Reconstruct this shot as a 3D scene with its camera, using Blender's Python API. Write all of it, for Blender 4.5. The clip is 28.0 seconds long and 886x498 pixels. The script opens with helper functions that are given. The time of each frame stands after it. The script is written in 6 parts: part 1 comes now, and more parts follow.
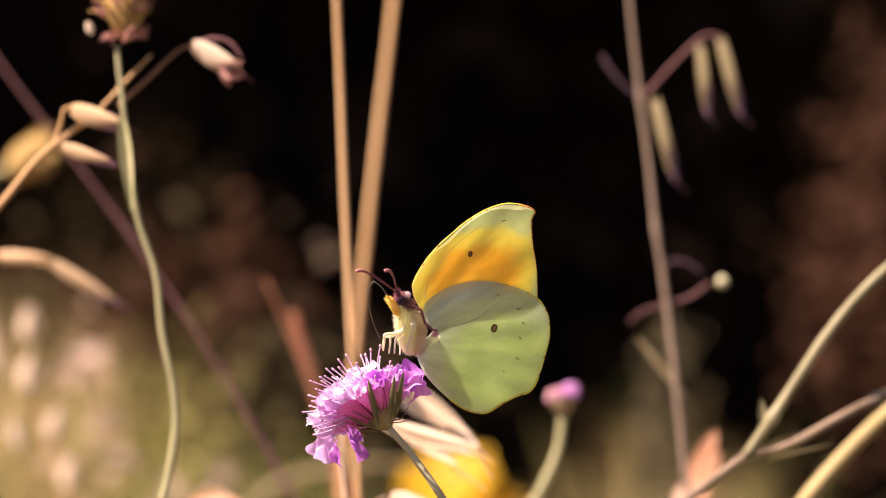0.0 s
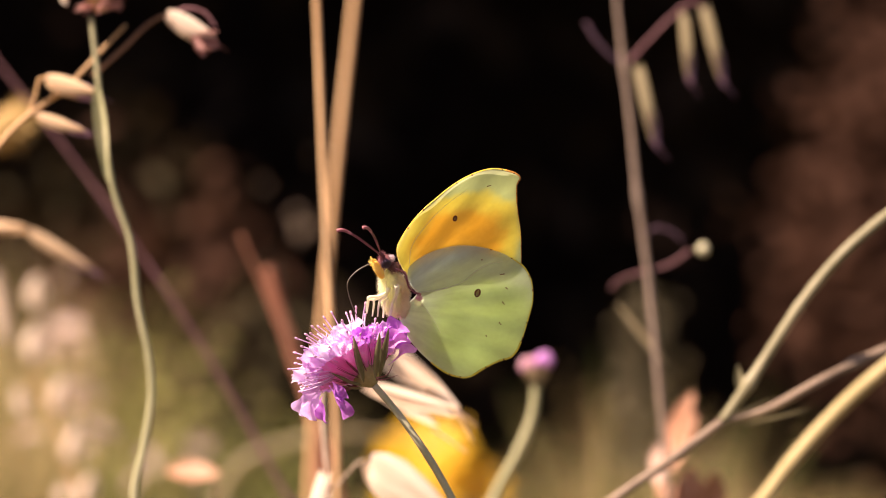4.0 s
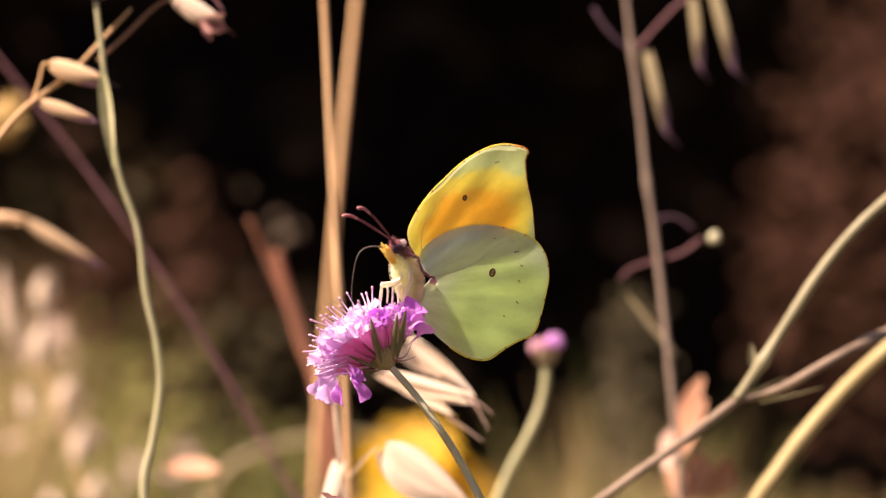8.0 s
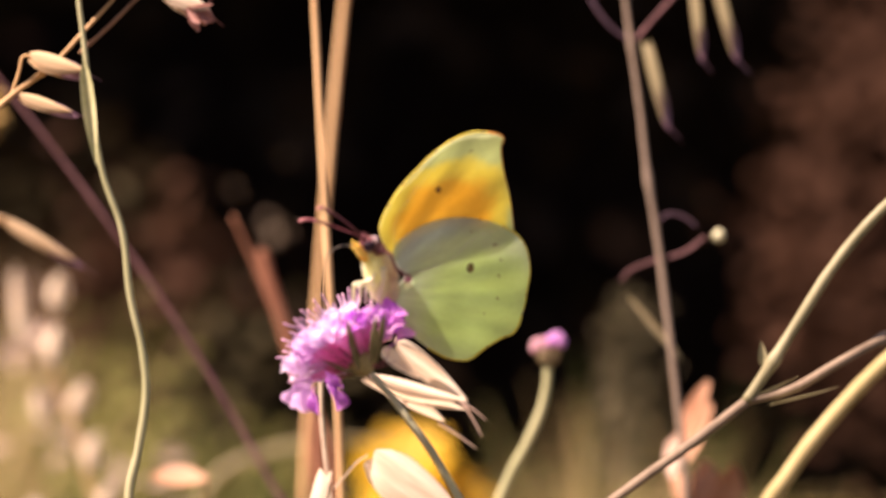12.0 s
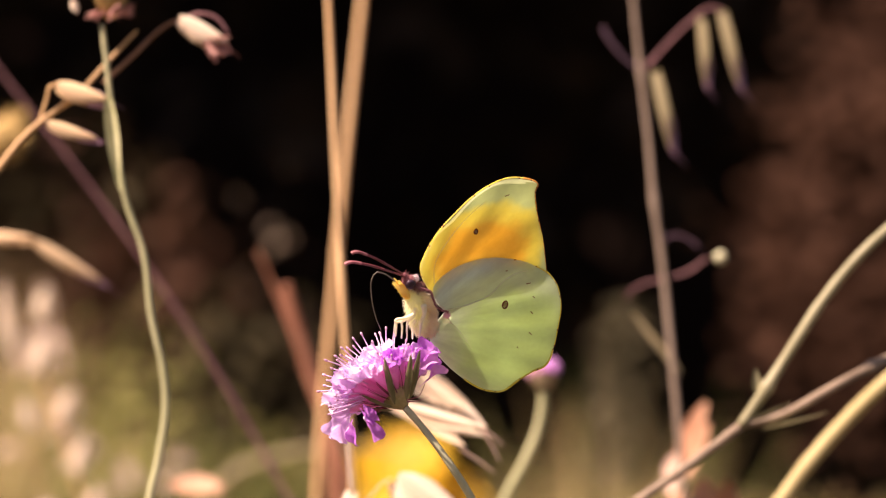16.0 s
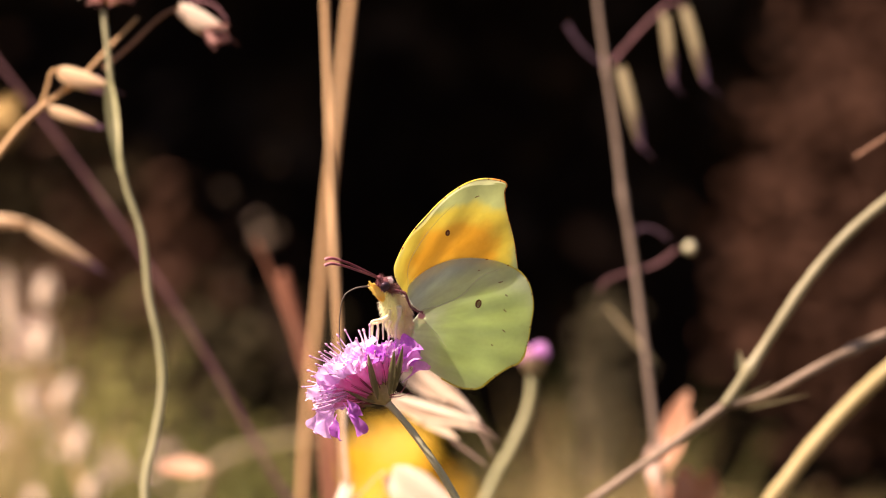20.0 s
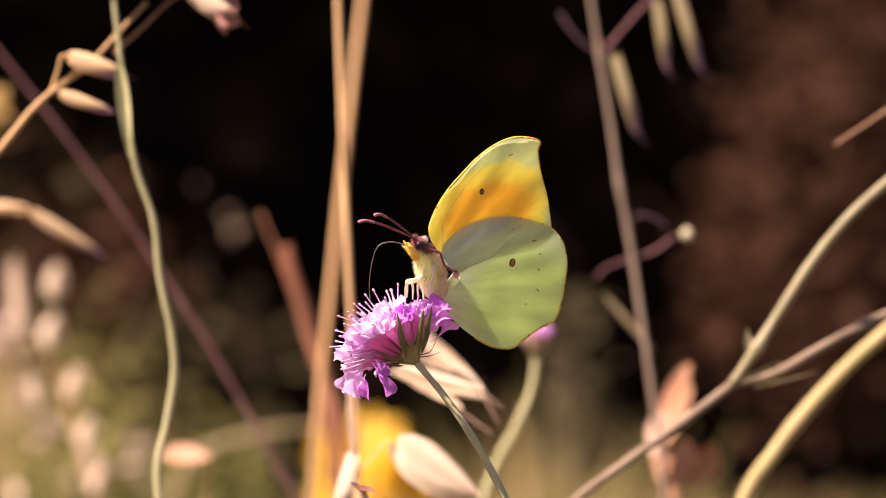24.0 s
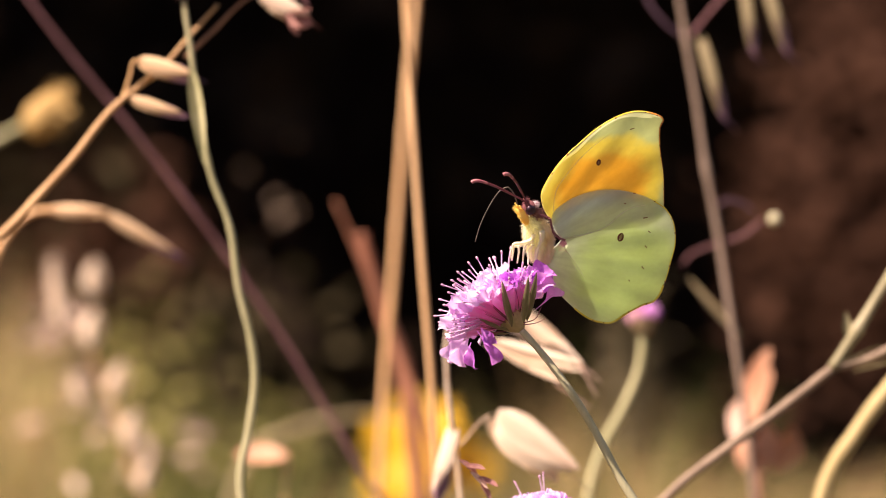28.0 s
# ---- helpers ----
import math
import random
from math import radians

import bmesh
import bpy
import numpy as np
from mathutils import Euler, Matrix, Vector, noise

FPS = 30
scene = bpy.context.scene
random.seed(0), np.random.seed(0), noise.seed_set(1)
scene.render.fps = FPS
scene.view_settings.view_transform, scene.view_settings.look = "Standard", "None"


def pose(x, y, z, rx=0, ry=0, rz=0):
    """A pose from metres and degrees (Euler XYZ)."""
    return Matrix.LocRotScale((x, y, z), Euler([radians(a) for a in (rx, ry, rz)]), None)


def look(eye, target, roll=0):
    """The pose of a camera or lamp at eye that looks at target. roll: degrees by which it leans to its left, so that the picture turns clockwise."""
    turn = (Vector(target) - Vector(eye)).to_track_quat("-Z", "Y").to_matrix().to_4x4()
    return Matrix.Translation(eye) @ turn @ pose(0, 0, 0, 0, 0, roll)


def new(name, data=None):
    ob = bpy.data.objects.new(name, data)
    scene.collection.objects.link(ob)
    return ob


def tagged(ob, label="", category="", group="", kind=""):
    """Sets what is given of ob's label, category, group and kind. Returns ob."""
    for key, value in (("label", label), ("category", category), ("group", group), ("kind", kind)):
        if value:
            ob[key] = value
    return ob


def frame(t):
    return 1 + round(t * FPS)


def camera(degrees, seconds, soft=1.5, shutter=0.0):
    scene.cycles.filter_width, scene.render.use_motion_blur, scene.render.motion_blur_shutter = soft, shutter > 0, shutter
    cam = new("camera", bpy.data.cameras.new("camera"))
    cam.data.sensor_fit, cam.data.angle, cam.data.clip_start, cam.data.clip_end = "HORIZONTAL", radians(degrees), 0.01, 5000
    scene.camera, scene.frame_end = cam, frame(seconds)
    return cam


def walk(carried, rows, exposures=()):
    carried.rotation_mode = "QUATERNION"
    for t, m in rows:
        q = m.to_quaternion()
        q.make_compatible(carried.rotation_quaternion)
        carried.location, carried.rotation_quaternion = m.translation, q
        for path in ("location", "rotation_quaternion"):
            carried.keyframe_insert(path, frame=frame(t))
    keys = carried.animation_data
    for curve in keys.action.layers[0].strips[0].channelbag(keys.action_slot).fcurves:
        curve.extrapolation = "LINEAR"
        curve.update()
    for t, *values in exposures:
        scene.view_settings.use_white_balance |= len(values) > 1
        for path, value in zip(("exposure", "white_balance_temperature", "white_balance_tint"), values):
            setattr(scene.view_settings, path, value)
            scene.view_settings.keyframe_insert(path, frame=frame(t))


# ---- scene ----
# ---- camera ----
def eye(x, y, z, yaw, pitch, roll):
    """A camera pose: heading, tilt and lean in degrees."""
    return pose(x, y, z, 0, 0, yaw) @ pose(0, 0, 0, 90 + pitch) @ pose(0, 0, 0, 0, 0, roll)


cam = camera(10.0, 28.0, soft=1.0)
cam.data.dof.use_dof = True
cam.data.dof.focus_distance = 0.875
cam.data.dof.aperture_fstop = 19.0
PATH = [
    (0.0, eye(-0.0000, -0.8765, 0.4000, 0.010, 0.031, 0.411)),
    (0.5, eye(0.0046, -0.8803, 0.3999, -0.120, -0.033, 0.444)),
    (1.0, eye(0.0058, -0.8801, 0.3989, -0.389, -0.035, 0.491)),
    (1.5, eye(0.0086, -0.8866, 0.3975, -0.456, -0.007, 0.508)),
    (2.0, eye(0.0104, -0.8849, 0.3956, -0.332, 0.047, 0.478)),
    (2.5, eye(0.0083, -0.8787, 0.3953, -0.267, -0.028, 0.438)),
    (3.0, eye(0.0048, -0.8846, 0.3980, -0.286, -0.289, 0.400)),
    (3.5, eye(0.0017, -0.8806, 0.3990, -0.234, -0.283, 0.313)),
    (5.5, eye(-0.0045, -0.8793, 0.3966, -0.487, -0.081, 0.115)),
    (6.0, eye(-0.0075, -0.8800, 0.3956, -0.618, -0.023, 0.099)),
    (6.5, eye(-0.0092, -0.8717, 0.3940, -0.670, -0.051, 0.050)),
    (7.0, eye(-0.0103, -0.8673, 0.3934, -0.684, 0.010, -0.020)),
    (7.5, eye(-0.0110, -0.8643, 0.3926, -0.731, 0.012, -0.110)),
    (8.0, eye(-0.0116, -0.8603, 0.3907, -0.783, 0.010, -0.170)),
    (8.5, eye(-0.0123, -0.8541, 0.3888, -0.793, -0.005, -0.240)),
    (9.0, eye(-0.0115, -0.8442, 0.3876, -0.791, 0.022, -0.267)),
    (9.5, eye(-0.0113, -0.8369, 0.3883, -0.815, -0.041, -0.296)),
    (10.0, eye(-0.0139, -0.8279, 0.3896, -0.930, -0.009, -0.292)),
    (10.5, eye(-0.0131, -0.8244, 0.3905, -0.868, -0.009, -0.272)),
    (11.0, eye(-0.0125, -0.8209, 0.3907, -0.900, 0.030, -0.272)),
    (11.5, eye(-0.0116, -0.8160, 0.3906, -0.875, -0.025, -0.316)),
    (12.0, eye(-0.0121, -0.8140, 0.3901, -0.883, 0.034, -0.339)),
    (12.5, eye(-0.0129, -0.8170, 0.3907, -0.945, -0.039, -0.317)),
    (14.5, eye(-0.0145, -0.8484, 0.3929, -0.996, -0.047, -0.151)),
    (15.0, eye(-0.0176, -0.8511, 0.3944, -1.089, -0.032, -0.078)),
    (15.5, eye(-0.0174, -0.8602, 0.3955, -1.055, -0.062, -0.027)),
    (16.0, eye(-0.0182, -0.8662, 0.3971, -1.056, -0.072, 0.011)),
    (16.5, eye(-0.0209, -0.8619, 0.3979, -1.131, -0.060, 0.091)),
    (17.0, eye(-0.0242, -0.8679, 0.3977, -1.269, -0.059, 0.163)),
    (17.5, eye(-0.0240, -0.8759, 0.3952, -1.283, -0.052, 0.182)),
    (18.0, eye(-0.0232, -0.8786, 0.3923, -1.298, -0.034, 0.152)),
    (18.5, eye(-0.0227, -0.8728, 0.3913, -1.302, -0.043, 0.156)),
    (19.0, eye(-0.0220, -0.8796, 0.3912, -1.317, -0.037, 0.221)),
    (19.5, eye(-0.0208, -0.8876, 0.3914, -1.292, -0.029, 0.304)),
    (20.0, eye(-0.0195, -0.8842, 0.3922, -1.257, 0.011, 0.391)),
    (20.5, eye(-0.0210, -0.8878, 0.3926, -1.385, -0.018, 0.474)),
    (21.0, eye(-0.0212, -0.8901, 0.3917, -1.405, -0.005, 0.553)),
    (21.5, eye(-0.0184, -0.8939, 0.3895, -1.289, 0.031, 0.549)),
    (23.5, eye(-0.0243, -0.8919, 0.3887, -1.540, 0.026, 0.215)),
    (24.0, eye(-0.0354, -0.8816, 0.3879, -2.025, 0.054, 0.128)),
    (24.5, eye(-0.0395, -0.8729, 0.3878, -2.063, 0.076, -0.013)),
    (25.0, eye(-0.0383, -0.8734, 0.3886, -1.864, 0.012, -0.220)),
    (25.5, eye(-0.0372, -0.8759, 0.3895, -1.651, -0.016, -0.447)),
    (26.0, eye(-0.0397, -0.8742, 0.3891, -1.618, 0.009, -0.545)),
    (26.5, eye(-0.0402, -0.8638, 0.3880, -1.563, -0.003, -0.559)),
    (27.0, eye(-0.0411, -0.8599, 0.3883, -1.601, -0.054, -0.625)),
    (27.5, eye(-0.0467, -0.8647, 0.3913, -1.820, -0.191, -0.842)),
    (28.0, eye(-0.0507, -0.8730, 0.3958, -1.908, -0.385, -1.001)),
]
walk(cam, PATH, exposures=[(0.0, 1.26, 7850, 36), (28.0, 1.26, 7850, 36)])

# ---- light ----
SUN_DIR = Vector((-0.55, -0.27, 0.79)).normalized()
sun = new("sun", bpy.data.lights.new("sun", "SUN"))
sun.data.energy, sun.data.angle, sun.data.color = 5.0, radians(0.53), (1.0, 0.93, 0.82)
sun.matrix_world = look(SUN_DIR * 20, (0, 0, 0))
world = bpy.data.worlds.new("sky")
scene.world = world
world.use_nodes = True
sky = world.node_tree.nodes.new("ShaderNodeTexSky")
sky.sky_type, sky.sun_disc = "NISHITA", False
sky.sun_elevation = math.asin(SUN_DIR.z)
sky.sun_rotation = math.atan2(SUN_DIR.x, SUN_DIR.y)
backing = world.node_tree.nodes["Background"]
world.node_tree.links.new(sky.outputs[0], backing.inputs[0])
backing.inputs[1].default_value = 0.05


# ---- materials ----
def mat(name, dark, light, scale=600.0, rough=0.6, through_light=0.0, bump=0.25, vary=0.15, streak=1.0, spec=0.4, grain="z"):
    """A two-scale mottled surface. through_light: share of light that passes the thin sheet; streak: stretch of the grain along the axis named by grain."""
    m = bpy.data.materials.new(name)
    m.use_nodes = True
    n, l = m.node_tree.nodes, m.node_tree.links
    n.clear()
    out = n.new("ShaderNodeOutputMaterial")
    co = n.new("ShaderNodeTexCoord")
    mp = n.new("ShaderNodeMapping")
    mp.inputs["Scale"].default_value = (1, 1, 1 / streak) if grain == "z" else (1 / streak, 1, 1)
    l.new(co.outputs["Object"], mp.inputs[0])
    big, fine = n.new("ShaderNodeTexNoise"), n.new("ShaderNodeTexNoise")
    big.inputs["Scale"].default_value, fine.inputs["Scale"].default_value = scale * 0.35, scale * 3
    big.inputs["Detail"].default_value = fine.inputs["Detail"].default_value = 3
    l.new(mp.outputs[0], big.inputs["Vector"])
    l.new(mp.outputs[0], fine.inputs["Vector"])
    add = n.new("ShaderNodeMath")
    add.operation = "MULTIPLY_ADD"
    add.inputs[1].default_value = 0.4
    l.new(fine.outputs["Fac"], add.inputs[0])
    l.new(big.outputs["Fac"], add.inputs[2])
    ramp = n.new("ShaderNodeValToRGB")
    ramp.color_ramp.elements[0].position, ramp.color_ramp.elements[1].position = 0.5, 0.92
    ramp.color_ramp.elements[0].color, ramp.color_ramp.elements[1].color = (*dark, 1), (*light, 1)
    l.new(add.outputs[0], ramp.inputs[0])
    info = n.new("ShaderNodeObjectInfo")
    span = n.new("ShaderNodeMapRange")
    span.inputs["To Min"].default_value, span.inputs["To Max"].default_value = 1 - vary, 1 + vary
    l.new(info.outputs["Random"], span.inputs["Value"])
    hsv = n.new("ShaderNodeHueSaturation")
    l.new(span.outputs[0], hsv.inputs["Value"])
    l.new(ramp.outputs[0], hsv.inputs["Color"])
    bs = n.new("ShaderNodeBsdfPrincipled")
    bs.inputs["Roughness"].default_value = rough
    bs.inputs["Specular IOR Level"].default_value = spec
    l.new(hsv.outputs[0], bs.inputs["Base Color"])
    if bump:
        bp = n.new("ShaderNodeBump")
        bp.inputs["Strength"].default_value, bp.inputs["Distance"].default_value = bump, 0.3 / scale
        l.new(add.outputs[0], bp.inputs["Height"])
        l.new(bp.outputs[0], bs.inputs["Normal"])
    last = bs.outputs[0]
    if through_light:
        tr, mix = n.new("ShaderNodeBsdfTranslucent"), n.new("ShaderNodeMixShader")
        mix.inputs[0].default_value = through_light
        l.new(hsv.outputs[0], tr.inputs[0])
        l.new(last, mix.inputs[1])
        l.new(tr.outputs[0], mix.inputs[2])
        last = mix.outputs[0]
    l.new(last, out.inputs[0])
    m["tint"] = hsv.name
    return m


def wing_material(name, ground, patch, edge, centre, size, turn, share, rise=None):
    """Scaly wing membrane: a pigment patch with soft borders on a pale ground, powdery and lit through. rise: centre
    and size of a grey area that puts the dulled light of the overlapping wings into the colour.
    """
    m = mat(name, tuple(c * 0.75 for c in ground), tuple(min(1, c * 1.1) for c in ground), 420, 0.75, share, 0.15, 0.0)
    n, l = m.node_tree.nodes, m.node_tree.links
    hsv = n[m["tint"]]
    co = n.new("ShaderNodeTexCoord")
    nz = n.new("ShaderNodeTexNoise")
    nz.inputs["Scale"].default_value = 260
    warp = n.new("ShaderNodeVectorMath")
    warp.operation = "MULTIPLY_ADD"
    warp.inputs[1].default_value = (0.004, 0.004, 0.004)
    l.new(nz.outputs["Color"], warp.inputs[0])
    l.new(co.outputs["Object"], warp.inputs[2])
    l.new(co.outputs["Object"], nz.inputs["Vector"])
    mp = n.new("ShaderNodeMapping")
    mp.vector_type = "TEXTURE"
    mp.inputs["Location"].default_value = (centre[0] + 0.002, 0.002, centre[1] + 0.002)
    mp.inputs["Rotation"].default_value = (0, radians(turn), 0)
    mp.inputs["Scale"].default_value = (size[0], 0.02, size[1])
    l.new(warp.outputs[0], mp.inputs[0])
    ball = n.new("ShaderNodeTexGradient")
    ball.gradient_type = "SPHERICAL"
    l.new(mp.outputs[0], ball.inputs[0])
    ramp = n.new("ShaderNodeValToRGB")
    ramp.color_ramp.interpolation = "EASE"
    ramp.color_ramp.elements[0].position, ramp.color_ramp.elements[0].color = 0.1 if rise else 0.0, (*ground, 1)
    ramp.color_ramp.elements[1].position, ramp.color_ramp.elements[1].color = 0.55, (*patch, 1)
    mid = ramp.color_ramp.elements.new(0.28)
    mid.color = (*edge, 1)
    l.new(ball.outputs["Fac"], ramp.inputs[0])
    pigment = ramp.outputs[0]
    if rise:
        # grey tint where the hind wing overlaps, painting in the weaker light there
        cover, far_off, fade, blend = n.new("ShaderNodeMapping"), n.new("ShaderNodeVectorMath"), n.new("ShaderNodeMapRange"), n.new("ShaderNodeMix")
        cover.vector_type, far_off.operation = "TEXTURE", "LENGTH"
        cover.inputs["Location"].default_value, cover.inputs["Scale"].default_value = (rise[0], 0, rise[1]), (rise[2], 1, rise[3])
        fade.interpolation_type, blend.data_type = "SMOOTHSTEP", "RGBA"
        fade.inputs["From Min"].default_value, fade.inputs["From Max"].default_value = 0.76, 0.96
        blend.inputs[6].default_value = (0.80, 0.77, 0.74, 1)
        l.new(co.outputs["Object"], cover.inputs[0])
        l.new(cover.outputs[0], far_off.inputs[0])
        l.new(far_off.outputs["Value"], fade.inputs["Value"])
        l.new(fade.outputs[0], blend.inputs[0])
        l.new(pigment, blend.inputs[7])
        pigment = blend.outputs[2]
    old = hsv.inputs["Color"].links[0].from_socket
    mix = n.new("ShaderNodeMix")
    mix.data_type = "RGBA"
    mix.inputs[0].default_value = 0.68
    l.new(old, mix.inputs[6])
    l.new(pigment, mix.inputs[7])
    l.new(mix.outputs[2], hsv.inputs["Color"])
    # pigment rays that fan out from the wing's root, with a dusting of scales
    sep = n.new("ShaderNodeSeparateXYZ")
    l.new(co.outputs["Object"], sep.inputs[0])
    dx, dz, fan = n.new("ShaderNodeMath"), n.new("ShaderNodeMath"), n.new("ShaderNodeMath")
    dx.inputs[1].default_value, dz.inputs[1].default_value, fan.operation = 0.006, 0.003, "ARCTAN2"
    l.new(sep.outputs[0], dx.inputs[0])
    l.new(sep.outputs[2], dz.inputs[0])
    l.new(dz.outputs[0], fan.inputs[0])
    l.new(dx.outputs[0], fan.inputs[1])
    far = n.new("ShaderNodeVectorMath")
    far.operation = "LENGTH"
    l.new(co.outputs["Object"], far.inputs[0])
    ray = n.new("ShaderNodeCombineXYZ")
    l.new(fan.outputs[0], ray.inputs[0])
    l.new(far.outputs["Value"], ray.inputs[1])
    wide = n.new("ShaderNodeMapping")
    wide.inputs["Scale"].default_value = (7.0, 110.0, 1.0)
    l.new(ray.outputs[0], wide.inputs[0])
    rays = n.new("ShaderNodeTexNoise")
    rays.inputs["Scale"].default_value, rays.inputs["Detail"].default_value = 1.0, 3.0
    l.new(wide.outputs[0], rays.inputs["Vector"])
    span = n.new("ShaderNodeMapRange")
    span.inputs["From Min"].default_value, span.inputs["From Max"].default_value = 0.3, 0.7
    span.inputs["To Min"].default_value, span.inputs["To Max"].default_value = 0.88, 1.10
    l.new(rays.outputs["Fac"], span.inputs["Value"])
    l.new(span.outputs[0], hsv.inputs["Value"])
    return m


def soft_edge(m, way, solid, gone):
    """Let a membrane thin out to nothing across a straight line: way points outwards (x, z); metres from the wing root."""
    n, l = m.node_tree.nodes, m.node_tree.links
    co, dot = n.new("ShaderNodeTexCoord"), n.new("ShaderNodeVectorMath")
    dot.operation = "DOT_PRODUCT"
    dot.inputs[1].default_value = (way[0], 0, way[1])
    l.new(co.outputs["Object"], dot.inputs[0])
    span = n.new("ShaderNodeMapRange")
    span.interpolation_type = "SMOOTHSTEP"
    span.inputs["From Min"].default_value, span.inputs["From Max"].default_value = solid, gone
    l.new(dot.outputs["Value"], span.inputs["Value"])
    clear, mix = n.new("ShaderNodeBsdfTransparent"), n.new("ShaderNodeMixShader")
    out = next(q for q in n if q.type == "OUTPUT_MATERIAL")
    l.new(span.outputs[0], mix.inputs[0])
    l.new(out.inputs[0].links[0].from_socket, mix.inputs[1])
    l.new(clear.outputs[0], mix.inputs[2])
    l.new(mix.outputs[0], out.inputs[0])


M_FORE = wing_material("fore_wing_scales", (0.66, 0.74, 0.45), (0.99, 0.60, 0.06), (0.97, 0.84, 0.20), (0.0050, 0.0092), (0.0134, 0.0106), -24, 0.76, (0.0076, 0.0, 0.0119, 0.0096))
# Whitish green ground, its bluish tint standing in for reflected sky.
M_HIND = wing_material("hind_wing_scales", (0.66, 0.78, 0.78), (0.76, 0.94, 0.34), (0.80, 0.91, 0.56), (0.0140, -0.0055), (0.0180, 0.0150), 20, 0.545)
M_FOLD = mat("wing_fold_scales", (0.62, 0.60, 0.46), (0.80, 0.78, 0.60), 420, 0.75, 0.45, 0.1, 0.0)
soft_edge(M_FOLD, (0.849, 0.657), -0.0002, 0.0010)
M_RIM = mat("wing_margin", (0.85, 0.66, 0.06), (0.98, 0.88, 0.18), 900, 0.5, 0.2)
M_VEIN = mat("wing_vein", (0.92, 0.94, 0.80), (0.98, 0.99, 0.92), 900, 0.32, 0.75, 0.0, spec=0.9)
M_SPOT = mat("rust_spot", (0.18, 0.06, 0.03), (0.32, 0.12, 0.06), 1500, 0.8)
M_SPOTC = mat("pale_spot", (0.52, 0.42, 0.24), (0.68, 0.58, 0.34), 1500, 0.8, 0.5)
M_FUR = mat("body_fur", (0.97, 0.97, 0.62), (0.99, 0.99, 0.86), 1500, 0.9, 0.65, 0.4)
M_BELLY = mat("buff_fur", (0.95, 0.80, 0.58), (0.99, 0.93, 0.78), 1500, 0.9, 0.65, 0.4)
M_COLLAR = mat("rose_fur", (0.15, 0.04, 0.06), (0.40, 0.17, 0.18), 1500, 0.9, 0.1, 0.4)
M_HEAD = mat("head_fur", (0.12, 0.035, 0.05), (0.34, 0.13, 0.13), 1500, 0.9, 0.2, 0.4)
M_EYE = mat("dark_eye", (0.02, 0.012, 0.02), (0.06, 0.03, 0.045), 2500, 0.25, 0, 0.2)
M_PALP = mat("yellow_palp", (0.92, 0.66, 0.12), (0.99, 0.86, 0.30), 1500, 0.8, 0.4)
M_ANT = mat("antenna_red", (0.10, 0.02, 0.028), (0.26, 0.07, 0.075), 2500, 0.5)
M_LEG = mat("pale_leg", (0.92, 0.90, 0.62), (0.99, 0.98, 0.86), 1500, 0.6, 0.4)
M_CLUB = mat("antenna_club", (0.30, 0.08, 0.10), (0.54, 0.22, 0.23), 2500, 0.5)
M_NAPE = mat("nape_fur", (0.82, 0.62, 0.66), (0.99, 0.94, 0.92), 1500, 0.9, 0.5, 0.4)
M_APEX = mat("wing_apex", (0.62, 0.24, 0.05), (0.90, 0.48, 0.10), 900, 0.5, 0.3)
M_TONGUE = mat("dark_tongue", (0.10, 0.085, 0.07), (0.22, 0.19, 0.15), 2500, 0.4)
# Near-white lilac also stands for full sun on the petals.
M_PETAL = mat("lilac_petal", (0.90, 0.71, 0.98), (0.97, 0.92, 1.0), 500, 0.55, 0.58, 0.3, 0.12)
M_LILAC = mat("lilac_outer_petal", (0.82, 0.46, 0.87), (0.97, 0.78, 0.96), 500, 0.55, 0.58, 0.3, 0.15)
# Deep violet also paints the shaded side of the head.
M_VIOLET = mat("violet_petal", (0.56, 0.13, 0.70), (0.84, 0.38, 0.92), 500, 0.5, 0.58, 0.3, 0.15)
M_MAGENTA = mat("magenta_petal", (0.74, 0.30, 0.74), (0.93, 0.58, 0.90), 500, 0.5, 0.58, 0.3, 0.15)
M_TUBE = mat("pink_tube", (0.94, 0.44, 0.74), (0.98, 0.74, 0.90), 600, 0.6, 0.8, 0.2, 0.12)
M_STAMEN = mat("stamen", (0.82, 0.52, 0.80), (0.96, 0.80, 0.94), 1500, 0.5, 0.4)
M_ANTHER = mat("anther", (0.66, 0.34, 0.54), (0.86, 0.58, 0.74), 1800, 0.6, 0.2)
M_BRACT = mat("green_bract", (0.13, 0.13, 0.055), (0.25, 0.24, 0.11), 900, 0.6, 0.15, 0.3, streak=6, grain="x")
M_CALYX = mat("calyx_green", (0.36, 0.33, 0.12), (0.56, 0.50, 0.24), 900, 0.6, 0.4, 0.3)
M_CUP = mat("bud_cup_olive", (0.30, 0.23, 0.12), (0.50, 0.38, 0.22), 700, 0.6, 0.3, 0.3)
M_BUD = mat("bud_bract_brown", (0.26, 0.20, 0.11), (0.44, 0.34, 0.21), 700, 0.6, 0.3, 0.3)
M_PEACH = mat("peach_floret", (0.62, 0.32, 0.42), (0.82, 0.52, 0.58), 700, 0.6, 0.4, 0.3)
M_BRISTLE = mat("calyx_bristle", (0.14, 0.03, 0.05), (0.30, 0.08, 0.10), 1500, 0.5)
M_STALK = mat("grey_green_stalk", (0.48, 0.48, 0.27), (0.66, 0.65, 0.42), 500, 0.6, 0.15, 0.3, streak=8)
M_GREEN = mat("green_stem", (0.33, 0.34, 0.17), (0.52, 0.51, 0.30), 400, 0.6, 0.15, 0.3, streak=10)
M_STRAW = mat("straw", (0.68, 0.41, 0.19), (0.92, 0.63, 0.34), 300, 0.45, 0.15, 0.3, streak=20)
